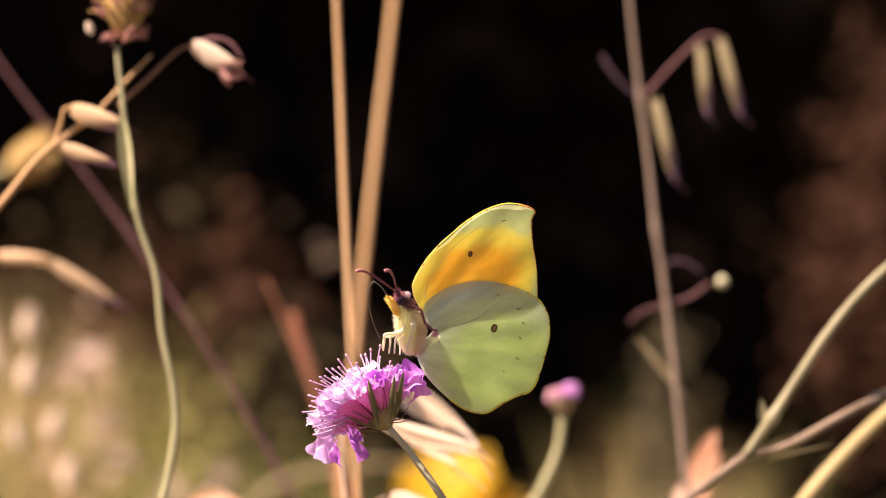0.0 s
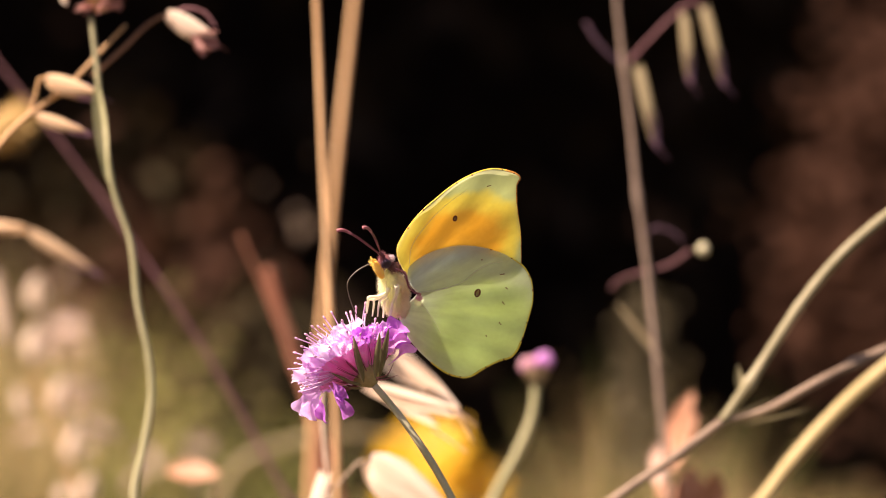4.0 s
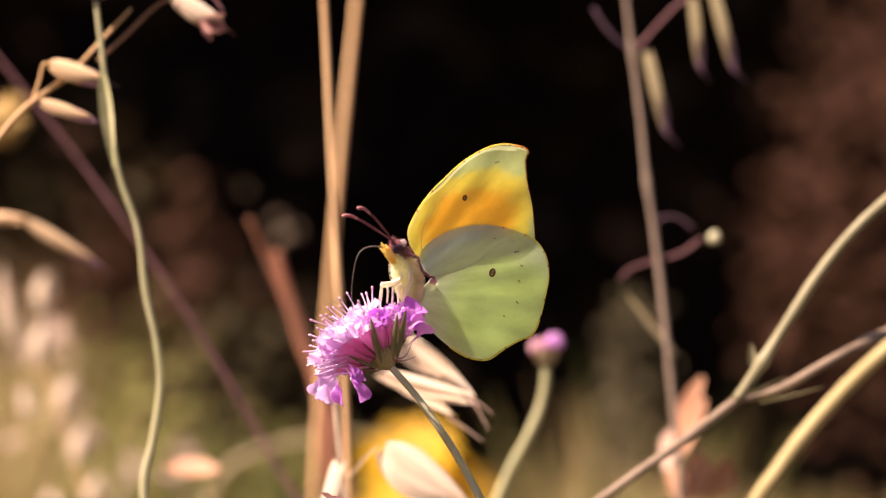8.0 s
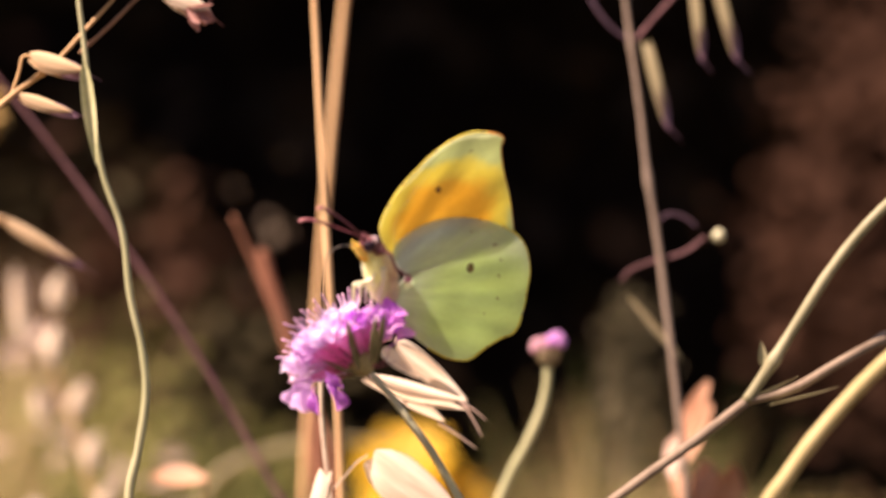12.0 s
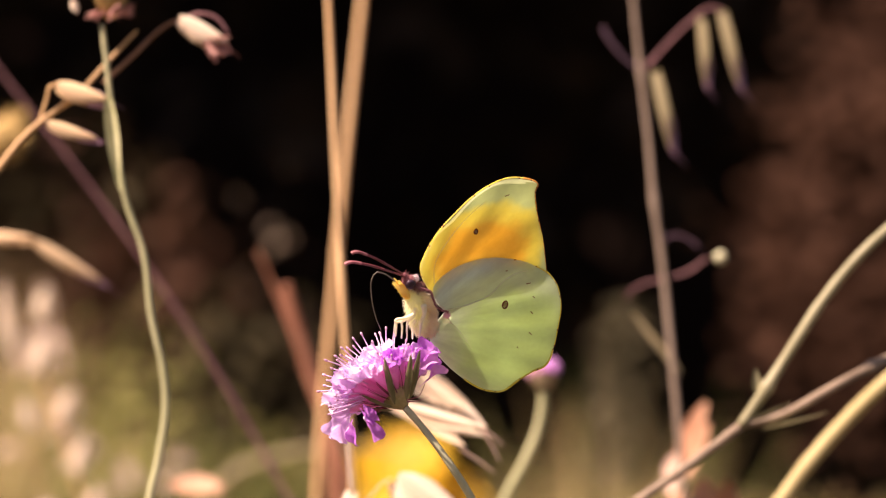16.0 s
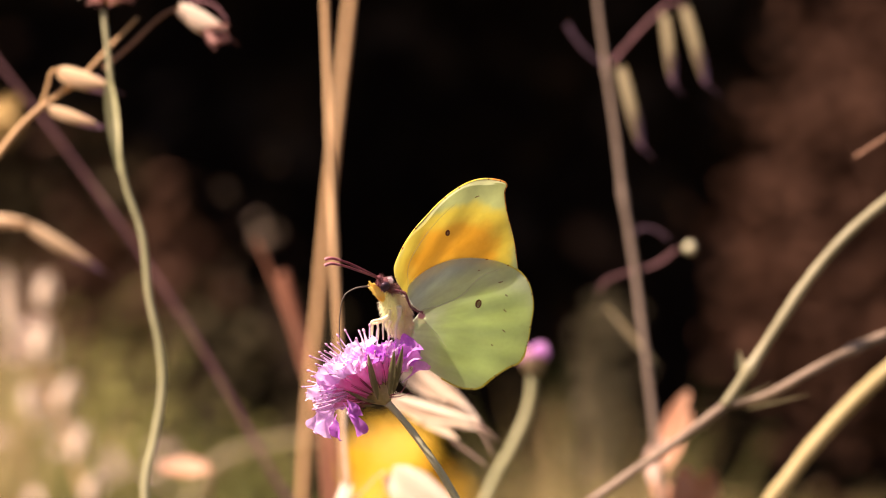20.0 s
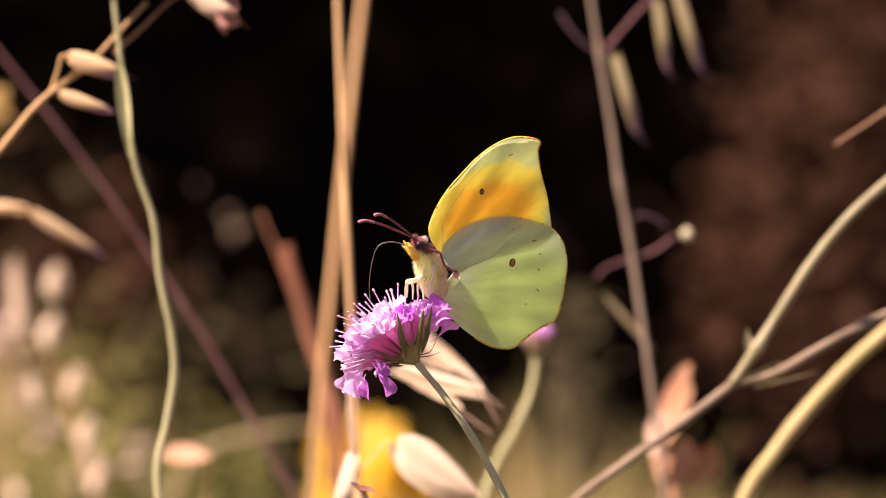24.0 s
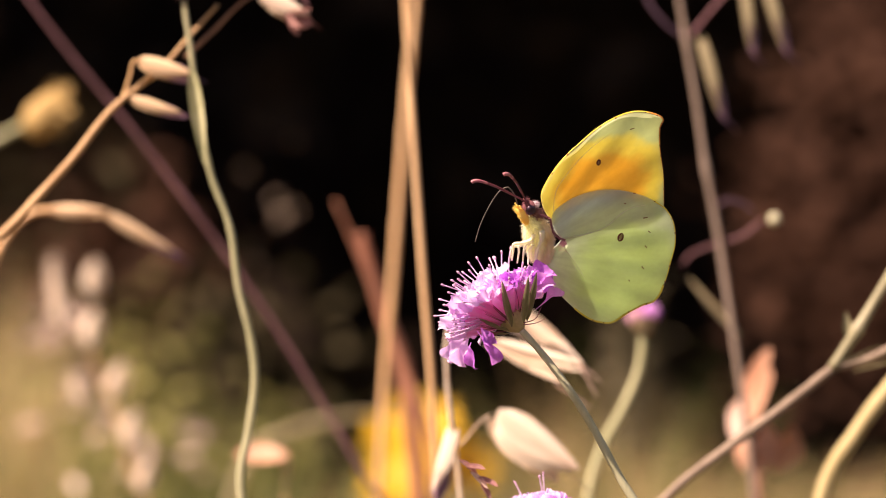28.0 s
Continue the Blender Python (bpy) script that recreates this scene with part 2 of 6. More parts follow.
M_BUDSTALK = mat("bud_stalk_green", (0.31, 0.32, 0.16), (0.50, 0.49, 0.28), 400, 0.7, 0.1, 0.3, streak=10, spec=0.25)
M_GREY = mat("grey_brown_stem", (0.28, 0.205, 0.15), (0.44, 0.345, 0.265), 400, 0.65, 0.1, 0.3, streak=12, spec=0.25)
M_MAUVE = mat("mauve_brown_stem", (0.18, 0.135, 0.095), (0.34, 0.265, 0.19), 400, 0.7, 0.1, 0.3, streak=12, spec=0.2)
M_PURPLE = mat("purple_brown_stem", (0.15, 0.07, 0.075), (0.28, 0.14, 0.145), 400, 0.65, 0.05, 0.3, streak=12, spec=0.2)
M_RED = mat("red_brown_blade", (0.36, 0.14, 0.08), (0.58, 0.28, 0.17), 400, 0.6, 0.3, 0.3, streak=12)
M_BROWN = mat("brown_twig", (0.22, 0.11, 0.06), (0.40, 0.22, 0.13), 400, 0.7, 0.05, 0.3, streak=12)
M_TWIG = mat("brown_straw", (0.50, 0.30, 0.13), (0.72, 0.47, 0.23), 300, 0.55, 0.1, 0.3, streak=20)
M_OAT = mat("oat_husk", (0.70, 0.53, 0.38), (0.96, 0.86, 0.67), 500, 0.4, 0.3, 0.2, 0.1, streak=10, grain="x")
M_HUSKT = mat("tan_husk", (0.58, 0.40, 0.23), (0.88, 0.68, 0.42), 500, 0.45, 0.3, 0.25, 0.1, streak=10, grain="x")
M_PINKH = mat("pinkish_husk", (0.66, 0.46, 0.38), (0.94, 0.78, 0.64), 500, 0.5, 0.35, 0.4, 0.15, streak=8, grain="x")
M_OATG = mat("green_oat_husk", (0.36, 0.29, 0.16), (0.62, 0.56, 0.34), 500, 0.5, 0.5, 0.3, 0.1, streak=8, grain="x")
M_OATP = mat("purple_oat_tip", (0.30, 0.17, 0.25), (0.50, 0.33, 0.40), 500, 0.5, 0.4, 0.3, 0.1, streak=8, grain="x")
M_RUST = mat("rust_husk", (0.56, 0.28, 0.16), (0.90, 0.58, 0.40), 400, 0.5, 0.35, 0.4, 0.15, streak=6, grain="x")
M_WITHER = mat("withered_bract", (0.40, 0.18, 0.09), (0.72, 0.40, 0.24), 300, 0.7, 0.35, 0.4, 0.25, streak=6, spec=0.2, grain="x")
M_OLIVE = mat("olive_stem", (0.26, 0.245, 0.13), (0.42, 0.395, 0.235), 400, 0.5, 0.1, 0.3, streak=12)
M_PALE = mat("pale_stem", (0.47, 0.385, 0.17), (0.65, 0.55, 0.285), 400, 0.65, 0.15, 0.3, streak=12, spec=0.25)
M_SEED = mat("seed_head_ochre", (0.38, 0.25, 0.08), (0.62, 0.44, 0.17), 500, 0.7, 0.3, 0.5)
M_ROSE = mat("rose_brown_scale", (0.30, 0.13, 0.11), (0.58, 0.32, 0.28), 500, 0.6, 0.4, 0.3)
M_YELLOW = mat("golden_ray", (0.70, 0.36, 0.01), (0.86, 0.56, 0.04), 300, 0.5, 0.45, 0.3, 0.1)
M_DISC = mat("flower_disc", (0.50, 0.22, 0.02), (0.75, 0.45, 0.05), 900, 0.8, 0.2)
M_BUDLILAC = mat("bud_lilac", (0.66, 0.28, 0.68), (0.84, 0.50, 0.84), 700, 0.6, 0.4, 0.3)
M_TENDRIL = mat("dark_tendril", (0.07, 0.04, 0.06), (0.15, 0.09, 0.12), 400, 0.7, 0.05, 0.3, streak=12, spec=0.2)
M_HERB = mat("green_herb_leaf", (0.15, 0.155, 0.045), (0.30, 0.29, 0.10), 120, 0.7, 0.4, 0.3, 0.25, spec=0.2)
M_SCRUB = mat("olive_scrub_leaf", (0.066, 0.054, 0.027), (0.14, 0.118, 0.060), 120, 0.8, 0.3, 0.3, 0.25, spec=0.15)
M_SPRIG = mat("grey_olive_leaf", (0.115, 0.10, 0.055), (0.24, 0.21, 0.125), 120, 0.8, 0.3, 0.3, 0.25, spec=0.15)
M_LEAF = mat("dry_brown_leaf", (0.050, 0.0235, 0.014), (0.104, 0.050, 0.030), 120, 0.85, 0.25, 0.3, 0.3, spec=0.15)
M_OLIVEL = mat("olive_brown_leaf", (0.040, 0.024, 0.010), (0.085, 0.054, 0.024), 120, 0.85, 0.25, 0.3, 0.3, spec=0.15)
# Near-black leaf colour paints in shade where sun still reaches the leaves.
M_SHRUB = mat("shade_toned_shrub_leaf", (0.012, 0.009, 0.006), (0.03, 0.020, 0.014), 60, 0.9, 0.1, 0.3, 0.3, spec=0.05)
M_GRASS = mat("dry_grass", (0.46, 0.35, 0.15), (0.70, 0.55, 0.28), 40, 0.6, 0.45, 0.2, 0.1, streak=4)
M_GRASSG = mat("green_grass", (0.15, 0.18, 0.05), (0.29, 0.33, 0.10), 40, 0.6, 0.45, 0.2, 0.1, streak=4)
M_MEADOW = mat("meadow_grass", (0.20, 0.17, 0.07), (0.40, 0.33, 0.17), 6, 0.7, 0.4, 0.2, 0.1, streak=4)
M_SOIL = mat("dry_soil", (0.045, 0.032, 0.020), (0.11, 0.078, 0.050), 7, 0.95, 0, 0.6, 0)
# Earth far darker than the soil: the bank's shade sits in this colour.
M_BANK = mat("shade_toned_earth", (0.008, 0.005, 0.004), (0.02, 0.013, 0.010), 8, 1.0, 0, 0.6, 0, spec=0.0)


# ---- builders ----
def part(name, bm, material, parent, label="", m=None):
    """Links a bmesh as one mesh object under a thing or a part. The geometry is in the thing's own space."""
    me = bpy.data.meshes.new(name)
    bm.normal_update()
    bm.to_mesh(me)
    bm.free()
    me.polygons.foreach_set("use_smooth", [True] * len(me.polygons))
    me.materials.append(material)
    ob = new(name, me)
    ob.parent = parent
    if m is not None:
        ob.matrix_basis = m
    if label:
        ob["label"] = label
    return ob


def thing(name, base, label, category, group="", kind=""):
    """An empty at the thing's base on its support."""
    ob = new(name)
    ob.empty_display_size = 0.01
    ob.location = base
    return tagged(ob, label, category, group, kind)


def curve_points(pts, n=8):
    """A smooth line through a few points, evenly bent however far apart they lie."""
    p = [Vector(q) for q in pts]
    p = [p[0] * 2 - p[1]] + p + [p[-1] * 2 - p[-2]]
    out = []
    for i in range(1, len(p) - 2):
        a, b, c, d = p[i - 1:i + 3]
        k1, k2, k3 = (max((v - u).length, 1e-9) ** 0.5 for u, v in ((a, b), (b, c), (c, d)))
        m1 = (c - b) + k2 * ((b - a) / k1 - (c - a) / (k1 + k2))
        m2 = (c - b) + k2 * ((d - c) / k3 - (d - b) / (k2 + k3))
        for k in range(n):
            t = k / n
            out.append(b * (2 * t ** 3 - 3 * t * t + 1) + m1 * (t ** 3 - 2 * t * t + t) + c * (3 * t * t - 2 * t ** 3) + m2 * (t ** 3 - t * t))
    out.append(p[-2].copy())
    return out


def tube(pts, r0, r1=None, sides=9, n=8, wob=0.0, bm=None, knots=()):
    """A round stem through pts that tapers from r0 to r1; knots: shares of its length where it swells."""
    bm = bm or bmesh.new()
    r1 = r0 if r1 is None else r1
    line = curve_points(pts, n)
    rings, side = [], Vector((0, 1, 0.01))
    for i, q in enumerate(line):
        d = (line[min(i + 1, len(line) - 1)] - line[max(i - 1, 0)]).normalized()
        side = (side - d * side.dot(d)).normalized()
        up = d.cross(side)
        s = i / (len(line) - 1)
        r = (r0 + (r1 - r0) * s) * (1 + wob * noise.noise(q * 300))
        for k in knots:
            r *= 1 + 0.45 * math.exp(-((s - k) * len(line) / 1.2) ** 2)
        rings.append([bm.verts.new(q + (side * math.cos(a) + up * math.sin(a)) * r) for a in (2 * math.pi * j / sides for j in range(sides))])
    for a, b in zip(rings, rings[1:]):
        for j in range(sides):
            bm.faces.new((a[j], a[(j + 1) % sides], b[(j + 1) % sides], b[j]))
    bm.faces.new(rings[0][::-1])
    bm.faces.new(rings[-1])
    return bm


def blade(length, width, cup=0.3, bend=0.0, peak=0.4, tip=1.0, nu=9, nv=5, wave=0.0, seed=0, twist=0.0, bm=None, m=None, ribs=0.0):
    """A thin leaf, petal or husk along +x, its face to +z. cup: how far the margins rise; bend: degrees that it curls up along its length;
    peak: where it is widest; tip below 1 leaves a blunt end; wave: crimped margins."""
    bm = bm or bmesh.new()
    rng = random.Random(seed)
    ph = rng.uniform(0, 6)
    grid, x, z, ang = [], 0.0, 0.0, 0.0
    for i in range(nu + 1):
        u = i / nu
        e = math.log(0.5) / math.log(peak)
        w = math.sin(math.pi * min(u * tip, 1) ** e) ** 0.75 if 0 < u * tip < 1 else 0.0
        w = max(w, 0.10 if u == 0 else 0.02) * width / 2
        row = []
        for j in range(nv):
            v = 2 * j / (nv - 1) - 1
            h = cup * w * v * v + ribs * w * math.cos(v * 14) + wave * width * math.sin(9 * u + ph + 2.5 * v) * abs(v) * u
            tw = radians(twist) * u
            yy, hh = v * w * math.cos(tw) - h * math.sin(tw), h * math.cos(tw) + v * w * math.sin(tw)
            p = Vector((x - math.sin(ang) * hh, yy, z + math.cos(ang) * hh))
            row.append(bm.verts.new(m @ p if m else p))
        grid.append(row)
        ang += radians(bend) / nu
        x += math.cos(ang) * length / nu
        z += math.sin(ang) * length / nu
    for a, b in zip(grid, grid[1:]):
        for j in range(nv - 1):
            bm.faces.new((a[j], b[j], b[j + 1], a[j + 1]))
    return bm


def ball(radii, seed=0, rough=0.0, sub=2, bm=None, m=None):
    """A rounded, slightly uneven body."""
    bm = bm or bmesh.new()
    made = bmesh.ops.create_icosphere(bm, subdivisions=sub, radius=1)["verts"]
    for v in made:
        k = 1 + rough * noise.noise(v.co * 2.3 + Vector((seed, 0, 0)))
        v.co = Vector((v.co.x * radii[0], v.co.y * radii[1], v.co.z * radii[2])) * k
        if m:
            v.co = m @ v.co
    return bm


def aim(p, d, roll=0.0):
    """A pose at p whose +x points along d and whose +z leans to the sky side."""
    d = Vector(d).normalized()
    up = Vector((0, 0, 1)) if abs(d.z) < 0.95 else Vector((0, -1, 0))
    y = up.cross(d).normalized()
    z = d.cross(y)
    m = Matrix((d, y, z)).transposed().to_4x4()
    return Matrix.Translation(p) @ m @ pose(0, 0, 0, math.degrees(roll))


def sunk(pts, base):
    """World points in the space of a thing that stands at base."""
    return [Vector(p) - Vector(base) for p in pts]


# ---- ground, bank and shrubs ----
def make_ground():
    bm = bmesh.new()
    xs = [-400, -60, -12, -4, -2, -1, -0.5, 0, 0.5, 1, 2, 4, 12, 60, 400]
    ys = [-400, -60, -12, -4, -2, -1, -0.4, 0, 0.4, 0.8, 1.2, 1.6, 2, 2.6, 4, 12, 60, 400]
    rows = [[bm.verts.new((x, y, 0.02 * noise.noise(Vector((x * 1.7, y * 1.7, 0))) - 0.02)) for x in xs] for y in ys]
    for a, b in zip(rows, rows[1:]):
        for j in range(len(xs) - 1):
            bm.faces.new((a[j], a[j + 1], b[j + 1], b[j]))
    me = bpy.data.meshes.new("ground")
    bm.to_mesh(me)
    bm.free()
    me.materials.append(M_SOIL)
    tagged(new("ground", me), "dry brown soil under tall summer grass", "ground", kind="structure")


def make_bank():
    """A steep earth bank that closes the view behind the meadow; its near-black colour carries the shade."""
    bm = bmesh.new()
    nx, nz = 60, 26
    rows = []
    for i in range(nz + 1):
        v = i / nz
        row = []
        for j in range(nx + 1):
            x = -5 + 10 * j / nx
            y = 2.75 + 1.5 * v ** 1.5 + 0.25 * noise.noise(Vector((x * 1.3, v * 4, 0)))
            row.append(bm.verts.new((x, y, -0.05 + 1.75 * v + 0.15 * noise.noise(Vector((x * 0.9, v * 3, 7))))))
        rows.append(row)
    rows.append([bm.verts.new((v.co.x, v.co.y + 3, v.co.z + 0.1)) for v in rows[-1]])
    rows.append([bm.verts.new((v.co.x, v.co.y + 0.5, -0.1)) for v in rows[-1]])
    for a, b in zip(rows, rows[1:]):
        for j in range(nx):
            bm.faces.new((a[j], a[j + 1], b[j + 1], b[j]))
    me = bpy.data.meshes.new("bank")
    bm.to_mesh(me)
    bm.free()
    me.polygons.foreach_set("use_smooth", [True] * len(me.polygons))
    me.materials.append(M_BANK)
    tagged(new("bank", me), "steep earth bank with deep shade put into its near-black colour", "bank", kind="structure")


def leaf_mass(name, label, material, spots, count, size, seed, category="foliage"):
    """Many small leaves scattered round some centres (x, y, z, spread)."""
    rng = random.Random(seed)
    bm = bmesh.new()
    for _ in range(count):
        cx, cy, cz, sp = spots[rng.randrange(len(spots))]
        p = Vector((rng.gauss(cx, sp), rng.gauss(cy, sp * 0.6), max(0.02, rng.gauss(cz, sp))))
        d = Vector((rng.uniform(-1, 1), rng.uniform(-1, 1), rng.uniform(-0.8, 0.5)))
        s = size * rng.uniform(0.6, 1.4)
        blade(s, s * rng.uniform(0.4, 0.6), 0.4, rng.uniform(-40, 40), nu=4, nv=3, bm=bm, m=aim(p, d, rng.uniform(-1.2, 1.2)))
    me = bpy.data.meshes.new(name)
    bm.to_mesh(me)
    bm.free()
    me.materials.append(material)
    return tagged(new(name, me), label, category, kind="stuff")


def grass_field(name, label, material, count, seed, zone, height, thin=False):
    """Blades of grass that stand on the soil in a zone (x0, x1, y0, y1); height: a function of x and y; thin: sparser towards the zone's edge."""
    rng = random.Random(seed)
    verts, faces = [], []
    for _ in range(count):
        x, y = rng.uniform(zone[0], zone[1]), rng.uniform(zone[2], zone[3])
        if thin:
            x, y = 0.5 * (x + rng.uniform(zone[0], zone[1])), 0.5 * (y + rng.uniform(zone[2], zone[3]))
        h = height(x, y) * rng.uniform(0.84, 1.03)
        lean, az, w = rng.uniform(0.03, 0.34), rng.uniform(0, 2 * math.pi), rng.uniform(0.0014, 0.0042)
        turn = rng.uniform(-0.9, 0.9)
        sx, sy = math.cos(turn) * w, math.sin(turn) * w
        k = len(verts)
        for i in range(6):
            s = i / 5
            off = lean * h * s * s
            c = Vector((x + math.cos(az) * off, y + math.sin(az) * off, h * (s - 0.12 * lean * s * s)))
            t = (1 - s ** 2.2) * 0.95 + 0.05
            verts += [(c.x - sx * t, c.y - sy * t, c.z), (c.x, c.y - w * 0.4 * t, c.z), (c.x + sx * t, c.y + sy * t, c.z)]
        for i in range(5):
            a = k + 3 * i
            faces += [(a, a + 1, a + 4, a + 3), (a + 1, a + 2, a + 5, a + 4)]
    me = bpy.data.meshes.new(name)
    me.from_pydata(verts, [], faces)
    me.polygons.foreach_set("use_smooth", [True] * len(me.polygons))
    me.materials.append(material)
    return tagged(new(name, me), label, "grass", kind="stuff")


make_ground()
make_bank()


def tall(x, y):
    """Height of the grass: high at one side, a gap, then low growth with a taller tuft."""
    z = y + 0.87
    u = (x + 0.02) / z - 0.0157
    low = min(1, max(0, (u + 0.081) / 0.018))
    side = min(1, max(0, (-0.062 - u) / 0.03))
    back = min(1, max(0, (u + 0.004) / 0.01))
    tuft = math.exp(-((u - 0.0355) / 0.0055) ** 2)
    return 0.4 - z * (0.012 - 0.007 * side + 0.042 * low - 0.007 * back - 0.021 * tuft + 0.004 * min(1, max(0, (u - 0.04) / 0.03)))


grass_field("dry_grass", "sunlit straw-coloured dry grass standing thick", M_GRASS, 5000, 3, (-0.85, 0.8, 1.25, 2.2), tall)
grass_field("green_grass", "olive green grass between the dry stalks", M_GRASSG, 2500, 4, (-0.85, 0.8, 1.25, 2.3), tall)
grass_field("grass_tuft", "fresh green tuft among the dry stalks", M_GRASSG, 420, 7, (-0.125, -0.07, 1.15, 1.45), lambda x, y: 0.4 - (y + 0.87) * (0.036 + 900 * (x + 0.10 - (y - 1.3) * 0.045) ** 2 * 0.02))
for k, (x0, x1) in enumerate(((-3.0, -0.45), (0.45, 3.0))):
    grass_field("dry_grass", "sunlit straw-coloured dry grass in loose stands", M_GRASS, 3600, 41 + k, (x0, x1, 0.75, 2.75), lambda x, y: 0.24 + 0.10 * noise.noise(Vector((2 * x, 2 * y, 5))), True)
# Leaf canopy above the view, added only to shade the bank.
leaf_mass("overhanging_shrub", "unseen dense shrub added above the bank to keep sun and sky off it", M_SHRUB,
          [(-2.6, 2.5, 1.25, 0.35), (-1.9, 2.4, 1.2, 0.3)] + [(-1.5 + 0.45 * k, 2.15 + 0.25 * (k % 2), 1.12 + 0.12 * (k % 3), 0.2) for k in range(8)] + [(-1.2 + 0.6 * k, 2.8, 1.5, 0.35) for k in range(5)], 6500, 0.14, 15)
grass_field("meadow_grass", "short sparse meadow grass over the soil", M_MEADOW, 26000, 6, (-5.0, 5.0, -4.5, 3.2), lambda x, y: 0.12 + 0.05 * noise.noise(Vector((x, y, 3))), True)
leaf_mass("dry_leaves", "brown withered leaves of a shrub in half shade", M_LEAF,
          [(0.2400, 1.400, 0.4957, 0.016), (0.2166, 1.400, 0.4780, 0.018), (0.2266, 1.350, 0.4613, 0.018), (0.2130, 1.400, 0.4577, 0.018), (0.2268, 1.400, 0.4400, 0.018), (0.2040, 1.400, 0.4249, 0.018), (0.2242, 1.400, 0.4097, 0.020), (0.1970, 1.450, 0.3970, 0.018), (0.2040, 1.400, 0.3920, 0.020), (0.2167, 1.350, 0.3797, 0.020), (0.1888, 1.400, 0.3692, 0.016), (0.2065, 1.400, 0.3591, 0.018), (0.2120, 1.400, 0.3380, 0.018), (0.2320, 1.400, 0.3460, 0.018)], 3700, 0.009, 11)
# Leaves at the bank's foot look shaded through their colour.
leaf_mass("shrub_foliage", "shrub leaves at the foot of the bank, coloured near black for shade", M_SHRUB,
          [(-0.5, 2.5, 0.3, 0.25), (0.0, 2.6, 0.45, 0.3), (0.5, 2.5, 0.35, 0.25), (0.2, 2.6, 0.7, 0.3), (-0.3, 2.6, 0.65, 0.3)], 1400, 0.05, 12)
leaf_mass("brown_leaves", "dull brown leaves low before the bank", M_LEAF,
          [(-0.1836, 2.200, 0.3840, 0.025), (-0.1330, 2.200, 0.3671, 0.026), (-0.1538, 1.800, 0.3590, 0.03)], 420, 0.018, 13)
leaf_mass("olive_leaves", "olive brown leaves of low growth before the bank", M_OLIVEL,
          [(-0.1640, 2.200, 0.3978, 0.025), (-0.1797, 2.200, 0.4105, 0.022), (-0.2001, 2.200, 0.3862, 0.022), (-0.2209, 2.200, 0.3998, 0.024), (-0.1929, 2.300, 0.4330, 0.02)], 820, 0.02, 18)
leaf_mass("pale_husks", "pale pinkish husks caught in the low grass", M_PINKH,
          [(-0.1278, 0.900, 0.3562, 0.006), (-0.1179, 0.900, 0.3375, 0.006), (-0.1070, 0.800, 0.3261, 0.007), (-0.1336, 0.900, 0.3187, 0.008), (-0.0764, 0.900, 0.3130, 0.005), (-0.1337, 1.000, 0.3706, 0.005), (-0.1023, 1.000, 0.3081, 0.008)], 30, 0.010, 16)
leaf_mass("green_herb", "yellow-green leaves of a low herb among the grass", M_HERB,
          [(-0.1125, 1.200, 0.3394, 0.016), (-0.1056, 1.200, 0.3232, 0.016), (-0.1194, 1.200, 0.3117, 0.018), (-0.0922, 1.150, 0.3093, 0.016), (-0.0772, 1.100, 0.3027, 0.016), (-0.1282, 1.150, 0.3025, 0.016), (-0.0525, 1.200, 0.3002, 0.012)], 310, 0.0075, 32)
leaf_mass("olive_scrub", "dull olive leaves of low scrub behind the grass", M_SCRUB,
          [(-0.0918, 1.500, 0.3416, 0.024), (-0.0707, 1.500, 0.3257, 0.026), (-0.0522, 1.500, 0.3099, 0.026), (-0.0837, 1.400, 0.3110, 0.028), (-0.0634, 1.400, 0.2933, 0.028), (-0.0390, 1.500, 0.2967, 0.020), (-0.1811, 1.600, 0.3905, 0.026)], 304, 0.010, 33)
leaf_mass("olive_sprig", "grey-olive sprig before the dark bank", M_SPRIG,
          [(0.0874, 1.100, 0.3630, 0.0045), (0.0876, 1.100, 0.3560, 0.0045), (0.0880, 1.100, 0.3460, 0.005), (0.0884, 1.100, 0.3350, 0.006), (0.0888, 1.100, 0.3230, 0.007), (0.0890, 1.100, 0.3100, 0.008)], 620, 0.0045, 34)
leaf_mass("pale_leaf_flecks", "small pale leaf flecks catching light before the bank", M_MAUVE,
          [(-0.0609, 1.100, 0.4149, 0.0008), (-0.0418, 1.100, 0.4257, 0.0008), (-0.0600, 1.150, 0.3840, 0.004), (-0.0500, 1.150, 0.3990, 0.004)], 13, 0.0042, 14)



